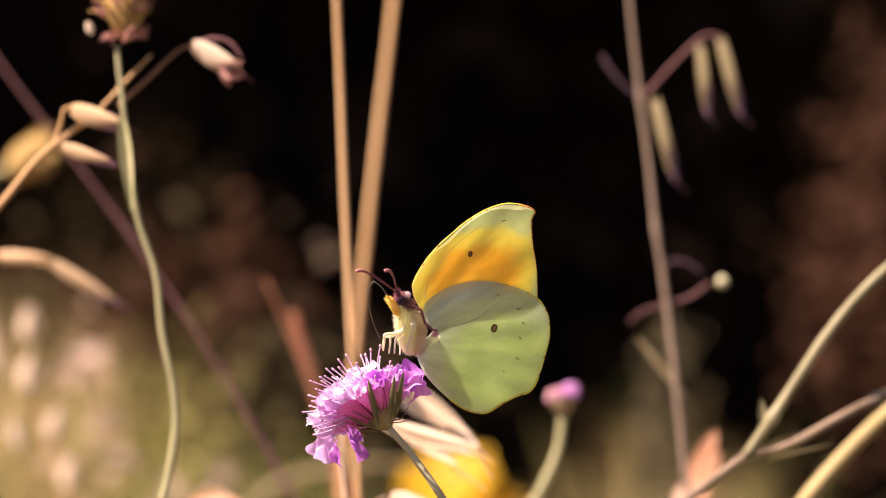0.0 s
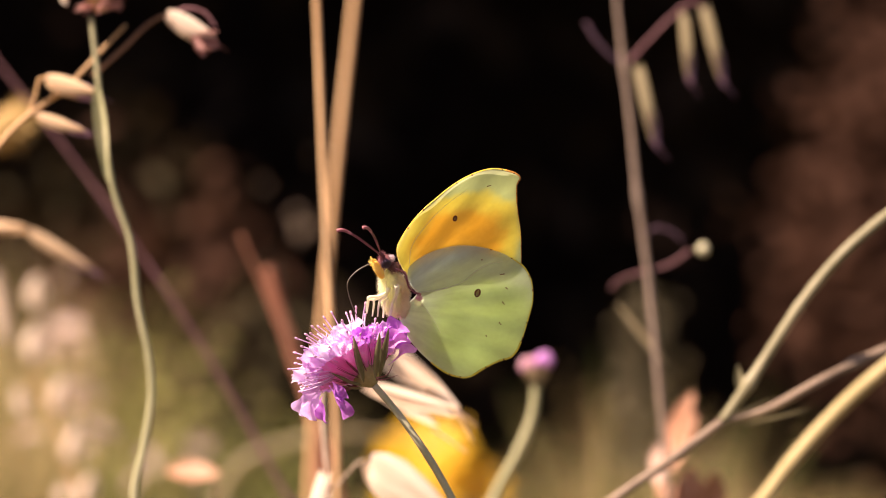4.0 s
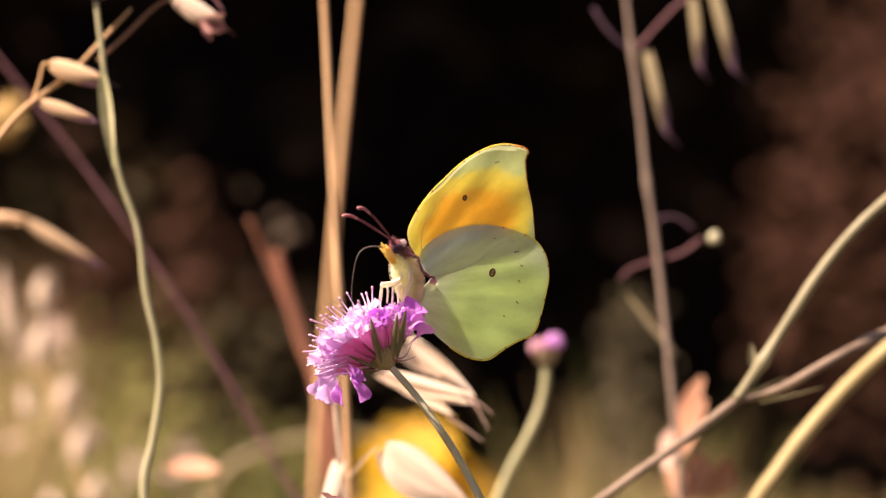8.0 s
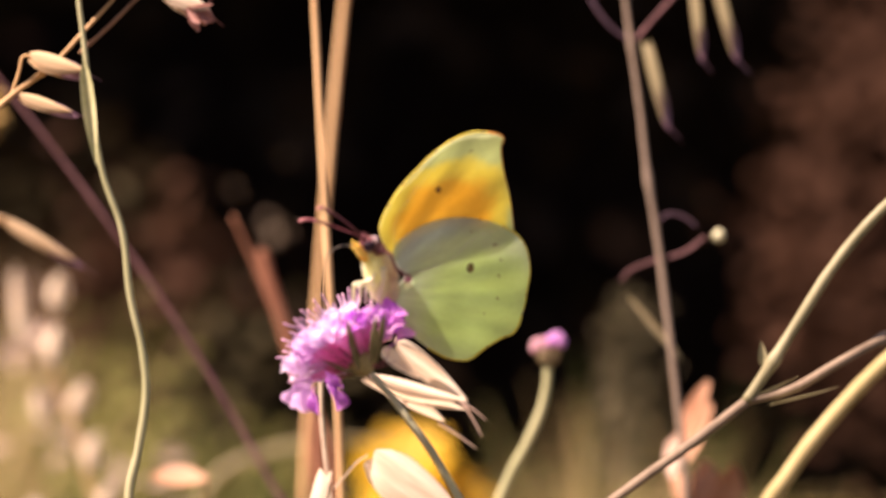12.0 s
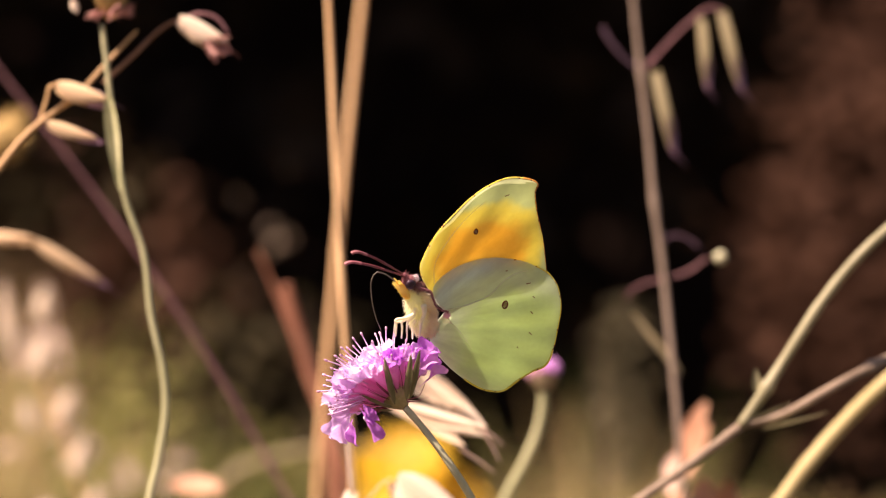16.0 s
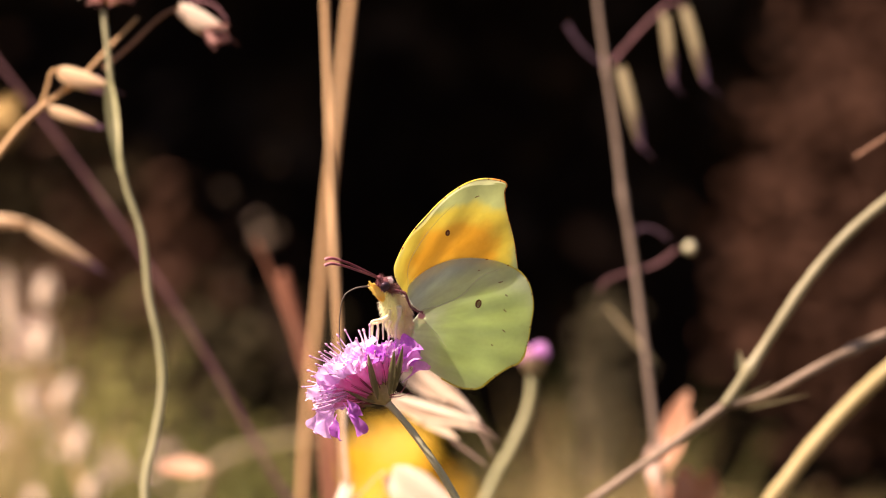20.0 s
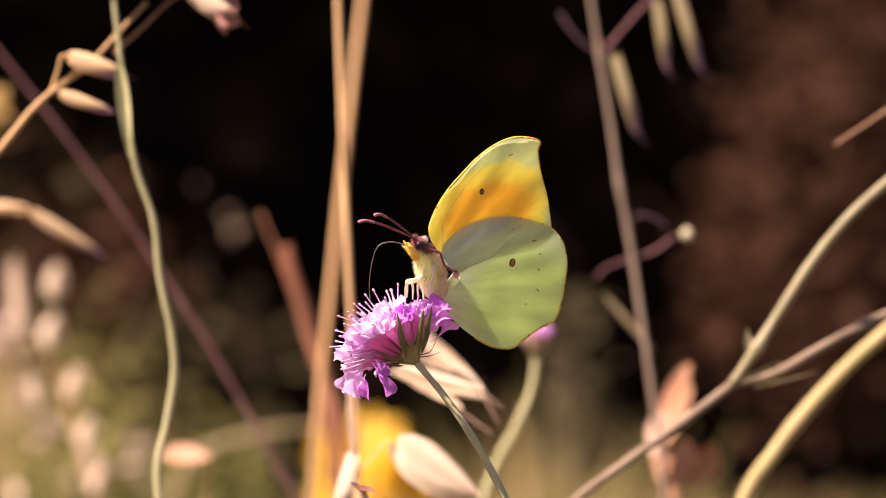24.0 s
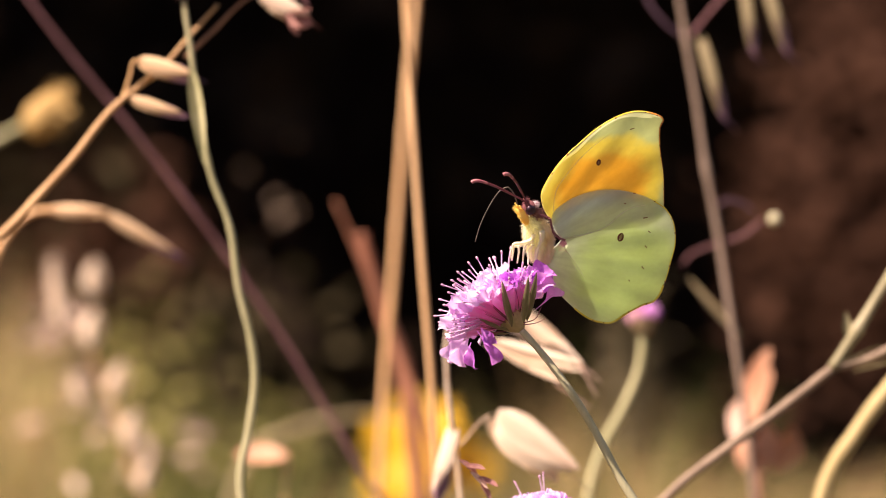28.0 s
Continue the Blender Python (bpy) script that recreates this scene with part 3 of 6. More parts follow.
# ---- oat spikelets ----
def spikelet(parent, p, d, length, husk=M_OAT, tip=None, spread=10, fat=0.34, roll=1.0, awn=True):
    """A hanging oat spikelet: two boat-shaped husks, the floret between them and its bristle."""
    m = aim(p, d, roll)
    seed = int(abs(p[0] * 1e5)) % 97
    core = part("spikelet", ball((length * 0.30, length * fat * 0.22, length * fat * 0.24), seed, 0.1, 2, None, Matrix.Translation((length * 0.36, 0, 0))), tip or husk, parent, m=m)
    for k, s in enumerate((1, -1)):
        bm = blade(length * (1 - 0.06 * k), length * fat, 0.75, -8 * s * 0 + 6, 0.36, 1.0, 10, 15, 0.01, seed + k, ribs=0.05)
        part("husk", bm, husk, core, m=pose(0, 0, 0, 90 + 90 * s, 0, 0) @ pose(0, 0, 0, 0, spread * 0.5, 0) @ Matrix.Translation((0, 0, -length * fat * 0.30)))
    if tip:
        for k, a in enumerate((0, 120, 240)):
            part("lemma", blade(length * 0.66, length * fat * 0.62, 0.7, 6, 0.4, 1.0, 7, 5, 0.02, seed + k), tip, core, m=Matrix.Translation((length * 0.46, 0, 0)) @ pose(0, 0, 0, a + 20, 0, 0) @ Matrix.Translation((0, 0, length * fat * 0.10)) @ pose(0, 0, 0, 0, 5, 0))
    if awn:
        part("awn", tube([(length * 0.6, 0, 0), (length * 1.0, 0.0005, 0.0003), (length * 1.3, 0.001, -length * 0.10)], 0.00022, 0.00008, 5, 4), tip or husk, core)
    return core


def plant(name, base, label, category="plant", group=""):
    return thing(name, base, label, category, group)


def stem(th, name, pts, r0, r1, material, label="", **kw):
    return part(name, tube(sunk(pts, th.location), r0, r1, **kw), material, th, label)


def rel(th, p):
    return Vector(p) - th.location


# ---- the butterfly ----
S = 0.0000955


def outline(pts, n=5):
    """A closed smooth outline through corner points given in wing units (x right, z up)."""
    p = [Vector((a * S, 0, b * S)) for a, b in pts]
    out = []
    for i in range(len(p)):
        a, b, c, d = p[i - 1], p[i], p[(i + 1) % len(p)], p[(i + 2) % len(p)]
        for k in range(n):
            t = k / n
            out.append(0.5 * (2 * b + (c - a) * t + (2 * a - 5 * b + 4 * c - d) * t * t + (3 * b - a - 3 * c + d) * t ** 3))
    return out


FORE = [(-20, 28), (-41, 62), (-40, 90), (-15, 134), (20, 174), (52, 206), (85, 227), (119, 238), (148, 237), (165, 229), (161, 214), (167, 172), (178, 126), (184, 75), (182, 56), (164, 40), (139, 30), (104, 26), (72, 20), (32, 5), (6, -4)]
HIND = [(4, 0), (-14, 16), (-20, 42), (-3, 63), (35, 86), (85, 96), (132, 93), (165, 82), (190, 67), (207, 42), (212, 4), (207, -34), (199, -68), (188, -97), (157, -112), (115, -141), (94, -145), (69, -141), (39, -124), (10, -101), (-15, -72), (-24, -38)]


FOLD = [(2, -6), (16, -22), (34, -44), (54, -76), (72, -112), (84, -138), (69, -138), (39, -121), (10, -98), (-15, -69), (-22, -38)]


def sheet(x, z, y, c, far, camber):
    """How far the wing's sheet stands out at a place: a shallow dome with soft ribs along the veins."""
    u = math.hypot(x - c.x, z - c.z) / far
    a = math.atan2(z + 0.004, x + 0.006)
    return y + camber * (1 - u * u) + 0.00012 * math.sin(a * 26) * min(1, math.hypot(x, z) / 0.012) + 0.0002 * noise.noise(Vector((x, 0, z)) * 160)


def wing(name, pts, hub, material, parent, y, camber, m):
    edge = outline(pts)
    bm = bmesh.new()
    c = Vector((hub[0] * S, 0, hub[1] * S))
    rings = [[bm.verts.new(c)]]
    nr = 9
    far = max((e - c).length for e in edge)
    for j in range(1, nr + 1):
        row = []
        for e in edge:
            q = c + (e - c) * (j / nr)
            q.y = sheet(q.x, q.z, y, c, far, camber)
            row.append(bm.verts.new(q))
        rings.append(row)
    n = len(edge)
    rings[0][0].co.y = y + camber
    for i in range(n):
        bm.faces.new((rings[0][0], rings[1][i], rings[1][(i + 1) % n]))
    for a, b in zip(rings[1:], rings[2:]):
        for i in range(n):
            bm.faces.new((a[i], b[i], b[(i + 1) % n], a[(i + 1) % n]))
    return part(name, bm, material, parent, m=m), edge, lambda x, z: sheet(x, z, y, c, far, camber)


def make_butterfly():
    b = thing("butterfly", (0, 0, 0), "yellow-green butterfly with orange-flushed closed wings feeding on a lilac flower", "butterfly")
    for mirror in (-1, 1):
        open_m = pose(0, 0, 0, 0, 0, mirror * 0.3)
        shift = pose(0, 0, 0) if mirror < 0 else pose(0.00005, 0, 0)
        fw, fe, fy = wing("fore_wing", FORE, (60, 120), M_FORE, b, mirror * 0.0001, 0.0004, shift @ open_m)
        hw, he, hy = wing("hind_wing", HIND, (80, -20), M_HIND, b, mirror * 0.00028, 0.0004, shift @ open_m)
        for w, e, up, lo, hi, thick in ((fw, fe, fy, 5, 46, 0.00005), (hw, he, hy, 35, 62, 0.0001), (hw, he, hy, 60, 92, 0.00017)):
            line = [Vector((q.x, up(q.x, q.z), q.z)) for q in e[lo:hi]]
            part("margin", tube(line[::3], thick, thick, 5, 3), M_RIM, w, "thin golden wing margin")
            if mirror < 0:
                for k, q in enumerate(line[::4]):
                    if k % 3 != 1:
                        part("margin_dot", ball((0.00017, 0.0001, 0.00011 + 0.00003 * (k % 4)), k, 0.3, 1, None, Matrix.Translation((q.x, q.y - 0.0001, q.z))), M_SPOT, w)
        tips = [Vector((q.x, fy(q.x, q.z) - 0.00005, q.z)) for q in fe[38:56]]
        part("margin", tube(tips[::2], 0.00010, 0.00010, 5, 3), M_APEX, fw, "rusty orange margin at the wing tip")
        rim = [Vector((q.x, fy(q.x, q.z), q.z)) for q in fe[45:67]]
        part("margin", tube(rim[::3], 0.00005, 0.00005, 5, 3, 0.3), M_APEX, fw, "thin rusty outer margin")
        if mirror < 0:
            for k, q in enumerate(rim[1::2]):
                part("margin_dot", ball((0.00010, 0.0001, 0.00013 + 0.00006 * (k % 3)), k, 0.3, 1, None, Matrix.Translation((q.x, q.y - 0.0001, q.z))), M_SPOT, fw)
            part("vein", tube([(a * S, hy(a * S, c * S) - 0.00006, c * S) for a, c in ((4, -10), (28, -36), (42, -54), (52, -69))], 0.00006, 0.00003, 5, 4), M_VEIN, hw, "pale raised vein")
            wing("inner_fold", FOLD, (20, -85), M_FOLD, hw, -0.0001, 0.0003, pose(0, 0, 0))
            part("vein", tube([(a * S, fy(a * S, c * S) - 0.00008, c * S) for a, c in ((-18, 48), (-16, 84), (8, 128), (40, 166), (72, 194))], 0.00005, 0.00003, 5, 5), M_VEIN, fw, "pale raised vein")
            for pts, r in (([(5, 2), (45, 12), (82, 30), (105, 52), (125, 66), (150, 74)], 0.00009), ([(4, 0), (-14, 16), (-20, 42), (-3, 63), (35, 86), (85, 96), (132, 93), (165, 82)], 0.00008)):
                part("vein", tube([(a * S, hy(a * S, c * S) - 0.00008, c * S) for a, c in pts], r, r * 0.4, 5, 4), M_VEIN, hw, "pale raised vein")
            for w, cx, cz, r, up in ((fw, 57, 141, 4.2, fy), (hw, 111, 11, 6.6, hy)):
                y = up(cx * S, cz * S) - 0.00006
                loop = [(cx + r * 0.68 * math.cos(a) + 0.15 * r * math.sin(a), cz + r * math.sin(a)) for a in (2 * math.pi * k / 10 for k in range(11))]
                part("eye_spot", tube([(a * S, y, c * S) for a, c in loop], 0.00013, 0.00013, 5, 2), M_SPOT, w, "rusty ring spot")
                part("spot_centre", ball((r * 0.6 * S, 0.00006, r * 0.85 * S), 1, 0.1, 1, None, Matrix.Translation((cx * S, y + 0.00003, cz * S))), M_SPOTC, w)
            for cx, cz, dx, dz in ((152, 51, 4, 1), (163, 25, 2, -1.5), (159, -2, 2, -2), (158, -41, 2, -2), (135, -66, 1, -1), (126, 94, 2, 0), (112, 73, 1.5, 0.5)):
                y = hy(cx * S, cz * S) - 0.00006
                part("fleck", tube([((cx - dx) * S, y, (cz - dz) * S), (cx * S, y, cz * S), ((cx + dx) * S, y, (cz + dz) * S)], 0.00009, 0.00006, 5, 2), M_SPOT, hw)
            y = fy(111 * S, 207 * S) - 0.00006
            part("fleck", tube([(107 * S, y, 205.5 * S), (111 * S, y, 207 * S), (115 * S, y, 208.5 * S)], 0.00008, 0.00005, 5, 2), M_SPOT, fw)

    def fur(name, material, centre, radii, turn, hairs, length, seed, label="", y=0.0):
        m = Matrix.Translation((centre[0] * S, y, centre[1] * S)) @ pose(0, 0, 0, 0, turn, 0)
        r = [q * S for q in radii]
        bm = ball(r, seed, 0.12, 3, None, m)
        rng = random.Random(seed)
        for _ in range(hairs):
            d = Vector((rng.gauss(0, 1), rng.gauss(0, 1), rng.gauss(0, 1))).normalized()
            p = m @ Vector((d.x * r[0], d.y * r[1], d.z * r[2]))
            q = (m.to_3x3() @ Vector((d.x, d.y, d.z)) + Vector((0.4, 0, -0.7))).normalized() * length * rng.uniform(0.6, 1.2)
            s = Vector((rng.uniform(-1, 1), rng.uniform(-1, 1), rng.uniform(-1, 1))) * 0.00004
            v = [bm.verts.new(p - s), bm.verts.new(p + s), bm.verts.new(p + q)]
            bm.faces.new(v)
        return part(name, bm, material, b, label)

    fur("thorax", M_FUR, (-47, -3), (15, 11, 42), -22, 5200, 0.0010, 3, "furry pale yellow thorax")
    fur("wing_base", M_BELLY, (-31, 12), (11, 10, 27), -38, 900, 0.0007, 9, "buff and rose fur where the wings join")
    fur("abdomen", M_BELLY, (-21, -24), (15, 7, 25), -14, 900, 0.0005, 5, "buff abdomen between the wings")
    fur("neck", M_ROSE, (-53, 43), (9, 9, 8), -40, 420, 0.0007, 17, "dark rose fur behind the head")
    line = [(-53, 42), (-43, 40), (-34, 36), (-28, 24), (-20, 10), (-8, 3), (4, 0)]
    bm = tube([(a * S, -0.00118, (c + 4) * S) for a, c in line], 0.00016, 0.00013, 7, 5, 0.5)
    rng = random.Random(12)
    for a, c in [(line[i][0] + (line[i + 1][0] - line[i][0]) * t, line[i][1] + (line[i + 1][1] - line[i][1]) * t) for i in range(6) for t in (0, 0.12, 0.25, 0.37, 0.5, 0.62, 0.75, 0.87)]:
        for _ in range(12):
            p = Vector((a * S, -0.00120, (c + 4) * S))
            q = Vector((rng.uniform(-0.6, 0.5), rng.uniform(-0.6, 0.1), rng.uniform(-1.0, 0.2))).normalized() * 0.0006 * rng.uniform(0.5, 1.1)
            w = Vector((rng.uniform(-1, 1), 0, rng.uniform(-1, 1))) * 0.00004
            bm.faces.new([bm.verts.new(p - w), bm.verts.new(p + w), bm.verts.new(p + q)])
    part("collar", bm, M_COLLAR, b, "dark rose fur along the wing base")
    fur("wing_root_tuft", M_PEACH, (3, -4), (5, 4, 4), 0, 260, 0.0004, 15, "small rose tuft at the wing root", -0.0008)
    fur("nape", M_NAPE, (-62, 60), (3, 5, 3), -30, 600, 0.0006, 8, "whitish fur behind the head")
    head = fur("head", M_HEAD, (-71, 52), (12, 11, 12), 20, 300, 0.0006, 6, "small rose-brown furry head")
    fur("forehead_tuft", M_HEAD, (-79, 62), (4, 6, 7), -30, 120, 0.0006, 16, "reddish tuft between the antennae")
    for s in (-1, 1):
        part("compound_eye", ball((9 * S, 5 * S, 8.5 * S), 2, 0.02, 3, None, Matrix.Translation((-71 * S, s * 10 * S, 52 * S))), M_EYE, head, "dark glossy eye")
        bm = ball((7.5 * S, 4 * S, 19 * S), 7, 0.15, 3, None, Matrix.Translation((-80 * S, s * 5 * S, 38 * S)) @ pose(0, 0, 0, 0, -40, 0))
        tube([(q * S, s * y * S, c * S) for q, y, c in ((-86, 4, 45), (-92, 4, 51), (-97, 4, 57))], 0.00036, 0.00010, 8, 4, 0.2, bm)
        rng = random.Random(21 + s)
        for _ in range(260):
            t = rng.random()
            p = Vector((-68 - 25 * t, s * 6 + rng.uniform(-4, 4), 25 + 27 * t)) * S
            p += Vector((-0.0004, 0, -0.0003)) * rng.uniform(0.2, 1)
            w = Vector((rng.uniform(-1, 1), rng.uniform(-1, 1), rng.uniform(-1, 1))) * 0.00004
            bm.faces.new([bm.verts.new(p - w), bm.verts.new(p + w), bm.verts.new(p + Vector((-0.9, rng.uniform(-0.4, 0.4), -0.3)).normalized() * 0.0005 * rng.uniform(0.5, 1))])
        part("palp", bm, M_PALP, head, "bright yellow upturned palp")
    feelers = []
    for s in (-1, 1):
        an = part("antenna", tube([(0, 0, 0), (-35 * S, 0, 3 * S), (-70 * S, 0, 5 * S), (-94 * S, 0, 4 * S)], 0.00017, 0.00021, 7, 12, 0.3), M_ANT, b, "rusty red clubbed antenna", pose(-79 * S, s * 0.0004, 63 * S))
        part("club", tube([(-84 * S, 0, 4.6 * S), (-95 * S, 0, 4 * S), (-104 * S, 0, 2 * S), (-110 * S, 0, -2 * S), (-111 * S, 0, -4 * S)], 0.00022, 0.00030, 8, 5, 0.1), M_CLUB, an, "pinkish antenna club")
        feelers.append(an)
    tongue = part("proboscis", tube([(0, 0, 0), (-16 * S, 0, 3 * S), (-32 * S, 0, 4 * S), (-46 * S, 0, 1 * S)], 0.00012, 0.00010, 6, 6), M_TONGUE, b, "thin dark proboscis", pose(-90 * S, 0, 49 * S))
    tongue_tip = part("bent_tip", tube([(0, 0, 0), (-7 * S, 0, -5 * S), (-12 * S, 0, -16 * S), (-14 * S, 0, -48 * S), (-11 * S, 0, -80 * S), (-4 * S, 0, -108 * S)], 0.00010, 0.00007, 6, 6), M_TONGUE, tongue, "drooping tip of the proboscis", pose(-46 * S, 0, 1 * S))
    for pts, y, r0, r1 in (([(-58, 2), (-72, -5), (-90, -9), (-88, -18), (-86, -38)], -0.0016, 0.00034, 0.00014), ([(-46, 20), (-43, 4), (-46, -14), (-44, -40)], -0.0020, 0.00044, 0.00018), ([(-58, 12), (-60, -2), (-68, -12), (-65, -42)], -0.0016, 0.00034, 0.00013),
                           ([(-60, -8), (-77, -12), (-75, -24), (-73, -44)], -0.0012, 0.00026, 0.00013), ([(-54, -8), (-58, -18), (-56, -30), (-54, -44)], -0.0014, 0.00030, 0.00013), ([(-54, -6), (-66, -20), (-80, -24), (-80, -44)], 0.0006, 0.00024, 0.00013)):
        part("leg", tube([(a * S, y, c * S) for a, c in pts], r0, r1, 7, 5, 0.25), M_LEG, b, "thin whitish leg")
    return b, feelers, tongue, tongue_tip


butterfly, feelers, tongue, tongue_tip = make_butterfly()
butterfly.scale = (1.064, 1, 1.095)
slant = Matrix(((1, 0, -0.152, 0), (0, 1, 0, 0), (0, 0, 1, 0), (0, 0, 0, 1)))
for o in butterfly.children:
    if o.name.split(".")[0] in ("fore_wing", "hind_wing"):
        for q in (o, *o.children):
            q.data.transform(slant)


# ---- the lilac flower ----
def floret(parent, m, size, lobes, seed, material, tube_len):
    """One floret: a pink tube that opens into crimped lobes, the outer ones longer."""
    rng = random.Random(seed)
    f = part("floret", tube([(0, 0, 0), (tube_len * 0.5, 0, 0), (tube_len, 0, 0)], size * 0.09, size * 0.21, 7, 3), M_TUBE, parent, m=m)
    for k in range(lobes):
        a = 2 * math.pi * k / lobes + rng.uniform(-0.2, 0.2)
        grow = 1.0 + 0.45 * max(0, -math.cos(a))
        bm = blade(size * 0.62 * grow, size * 0.46, 0.35, rng.uniform(-75, 10), 0.58, 0.86, 8, 7, 0.24, seed * 7 + k)
        for v in bm.verts:
            v.co.z += size * 0.11 * noise.noise(v.co * (2.6 / size) + Vector((seed, k, 0))) * min(1, v.co.x / (size * 0.25))
        part("petal", bm, material, f, m=pose(tube_len * 0.92, 0, 0) @ pose(0, 0, 0, math.degrees(a)) @ Matrix.Translation((0, 0, size * 0.13)) @ pose(0, 0, 0, 0, rng.uniform(-52, -22), 0))
    return f


def head_of_flower(th, base, axis, k=1.0, seed=1, bloom=1.0, stamens=84):
    """A scabious head at base that faces along axis; k scales it."""
    rng = random.Random(seed)
    ax = Vector(axis).normalized()
    side = Vector((0, 1, 0)).cross(ax).normalized()
    frame_m = Matrix((side, ax.cross(side), ax)).transposed().to_4x4()
    head_m = Matrix.Translation(rel(th, base)) @ frame_m
    bm = bmesh.new()
    prof = [(0.0, -0.0002), (0.0007, 0.0), (0.0012, 0.0005), (0.0019, 0.0012), (0.0025, 0.0020), (0.0026, 0.0032), (0.0016, 0.0054), (0.0, 0.0057)]
    rings = [[bm.verts.new((r * k * math.cos(a), r * k * math.sin(a), z * k)) for a in (2 * math.pi * j / 16 for j in range(16))] for r, z in prof[1:-1]]
    for a, b in zip(rings, rings[1:]):
        for j in range(16):
            bm.faces.new((a[j], a[(j + 1) % 16], b[(j + 1) % 16], b[j]))
    bm.faces.new(rings[0][::-1])
    bm.faces.new(rings[-1])
    cup = part("receptacle", bm, M_CALYX, th, "olive green flower base", head_m)
    for i, deg in enumerate((30, 75, 120, 165, 215)):
        bm = blade(0.0048 * k * rng.uniform(0.9, 1.1), 0.0010 * k, 0.7, 42, 0.35, 1, 8, 5, 0, i, rng.uniform(-25, 25))
        part("bract", bm, M_BRACT, cup, "narrow green bract", pose(0, 0, 0.0010 * k, 0, 0, deg) @ Matrix.Translation((0.0021 * k, 0, 0)) @ pose(0, 0, 0, 0, -rng.uniform(22, 28), 0))
    for i in range(36):
        a = 2 * math.pi * rng.random()
        part("bristle", tube([(0, 0, 0), (0.0024 * k, 0, 0.0001), (0.0048 * k, 0, 0.0006)], 0.00009, 0.00004, 4, 3), M_BRISTLE, cup,
             "", pose(0, 0, 0.0022 * k, 0, 0, math.degrees(a)) @ Matrix.Translation((0.0029 * k, 0, 0)) @ pose(0, 0, 0, 0, -rng.uniform(16, 50), 0))
    n_out, n_mid, n_in = 16, 22, 26
    for i in range(n_out):
        a = 2 * math.pi * (i + rng.uniform(-0.2, 0.2)) / n_out
        m = head_m @ pose(0, 0, 0.0030 * k, 0, 0, math.degrees(a)) @ Matrix.Translation((0.0024 * k, 0, 0)) @ pose(0, 0, 0, 0, -rng.uniform(30, 50) + 12 * max(0, math.cos(a)), 0)
        # Whiter petals towards the sun, violet away from it: light put into colour.
        floret(th, m, (0.0056 - 0.0014 * max(0, math.cos(a))) * k * bloom * rng.uniform(0.8, 1.15), 5, seed * 100 + i, M_VIOLET if math.cos(a) > 0.3 and i % 3 != 2 else M_PETAL if math.cos(a) < -0.2 and i % 2 else M_LILAC, (0.0062 - 0.0010 * max(0, math.cos(a))) * k)
    for i in range(n_mid):
        a = 2 * math.pi * (i + 0.5 + rng.uniform(-0.2, 0.2)) / n_mid
        m = head_m @ pose(0, 0, 0.0040 * k, 0, 0, math.degrees(a)) @ Matrix.Translation((0.0020 * k, 0, 0)) @ pose(0, 0, 0, 0, -rng.uniform(35, 60) + 16 * max(0, math.cos(a)), 0)
        # The middle ring repeats the painted sunlit and shaded sides.
        floret(th, m, 0.0047 * k * bloom * rng.uniform(0.85, 1.15), 5, seed * 200 + i, (M_VIOLET if i % 2 else M_LILAC) if math.cos(a) > 0.45 else (M_PETAL if i % 6 else M_LILAC), (0.0042 if math.cos(a) > 0.5 else 0.0056) * k)
    for i in range(n_in):
        a, t = 2.4 * i, 58 + 30 * (1 - i / n_in)
        m = head_m @ pose(0, 0, 0.0046 * k, 0, 0, math.degrees(a)) @ Matrix.Translation((0.0010 * k, 0, 0)) @ pose(0, 0, 0, 0, -t, 0)
        floret(th, m, 0.0033 * k * bloom, 4, seed * 300 + i, M_PETAL, 0.0050 * k)
    for i in range(stamens):
        a, t = 2 * math.pi * rng.random(), math.degrees(math.acos(1 - 0.92 * rng.random()))
        ln = (0.0052 if math.cos(a) > -0.3 else 0.0064) * k * rng.uniform(0.75, 1.15)
        if math.cos(a) * math.sin(radians(t)) > 0.66:
            continue
        m = head_m @ pose(0, 0, 0.0040 * k, 0, 0, math.degrees(a)) @ pose(0, 0, 0, 0, t - 90, 0) @ Matrix.Translation((0.0058 * k, 0, 0))
        st = part("stamen", tube([(0, 0, 0), (ln * 0.5, 0, 0.0004 * rng.uniform(-1, 1)), (ln, 0, 0)], 0.00014 * k, 0.00011 * k, 6, 3), M_STAMEN, th, m=m)
        part("anther", ball((0.00040 * k, 0.00021 * k, 0.00021 * k), i, 0.2, 2, None, Matrix.Translation((ln, 0, 0))), M_ANTHER, st)
    return cup


flower_base = (-0.0069, 0.000, 0.3696)
flower = plant("scabious_flower", (flower_base[0] + 0.034, 0, 0), "lilac scabious flower with long stamens on a bent grey-green stalk", "flower")
stem(flower, "stalk", [flower_base, (-0.0034, 0.000, 0.3655), (0.0007, 0.000, 0.3599), (0.0045, 0.002, 0.3538), (0.0096, 0.003, 0.3440), (0.0153, 0.003, 0.3324), (flower_base[0] + 0.030, 0.0, 0.24), (flower_base[0] + 0.034, 0, 0)], 0.00058, 0.00085, M_STALK, "slender grey-green stalk", wob=0.12)
flower_cup = head_of_flower(flower, flower_base, (-0.58, 0.30, 0.76), 0.98, 1)
into_cup = flower_cup.matrix_basis.inverted()
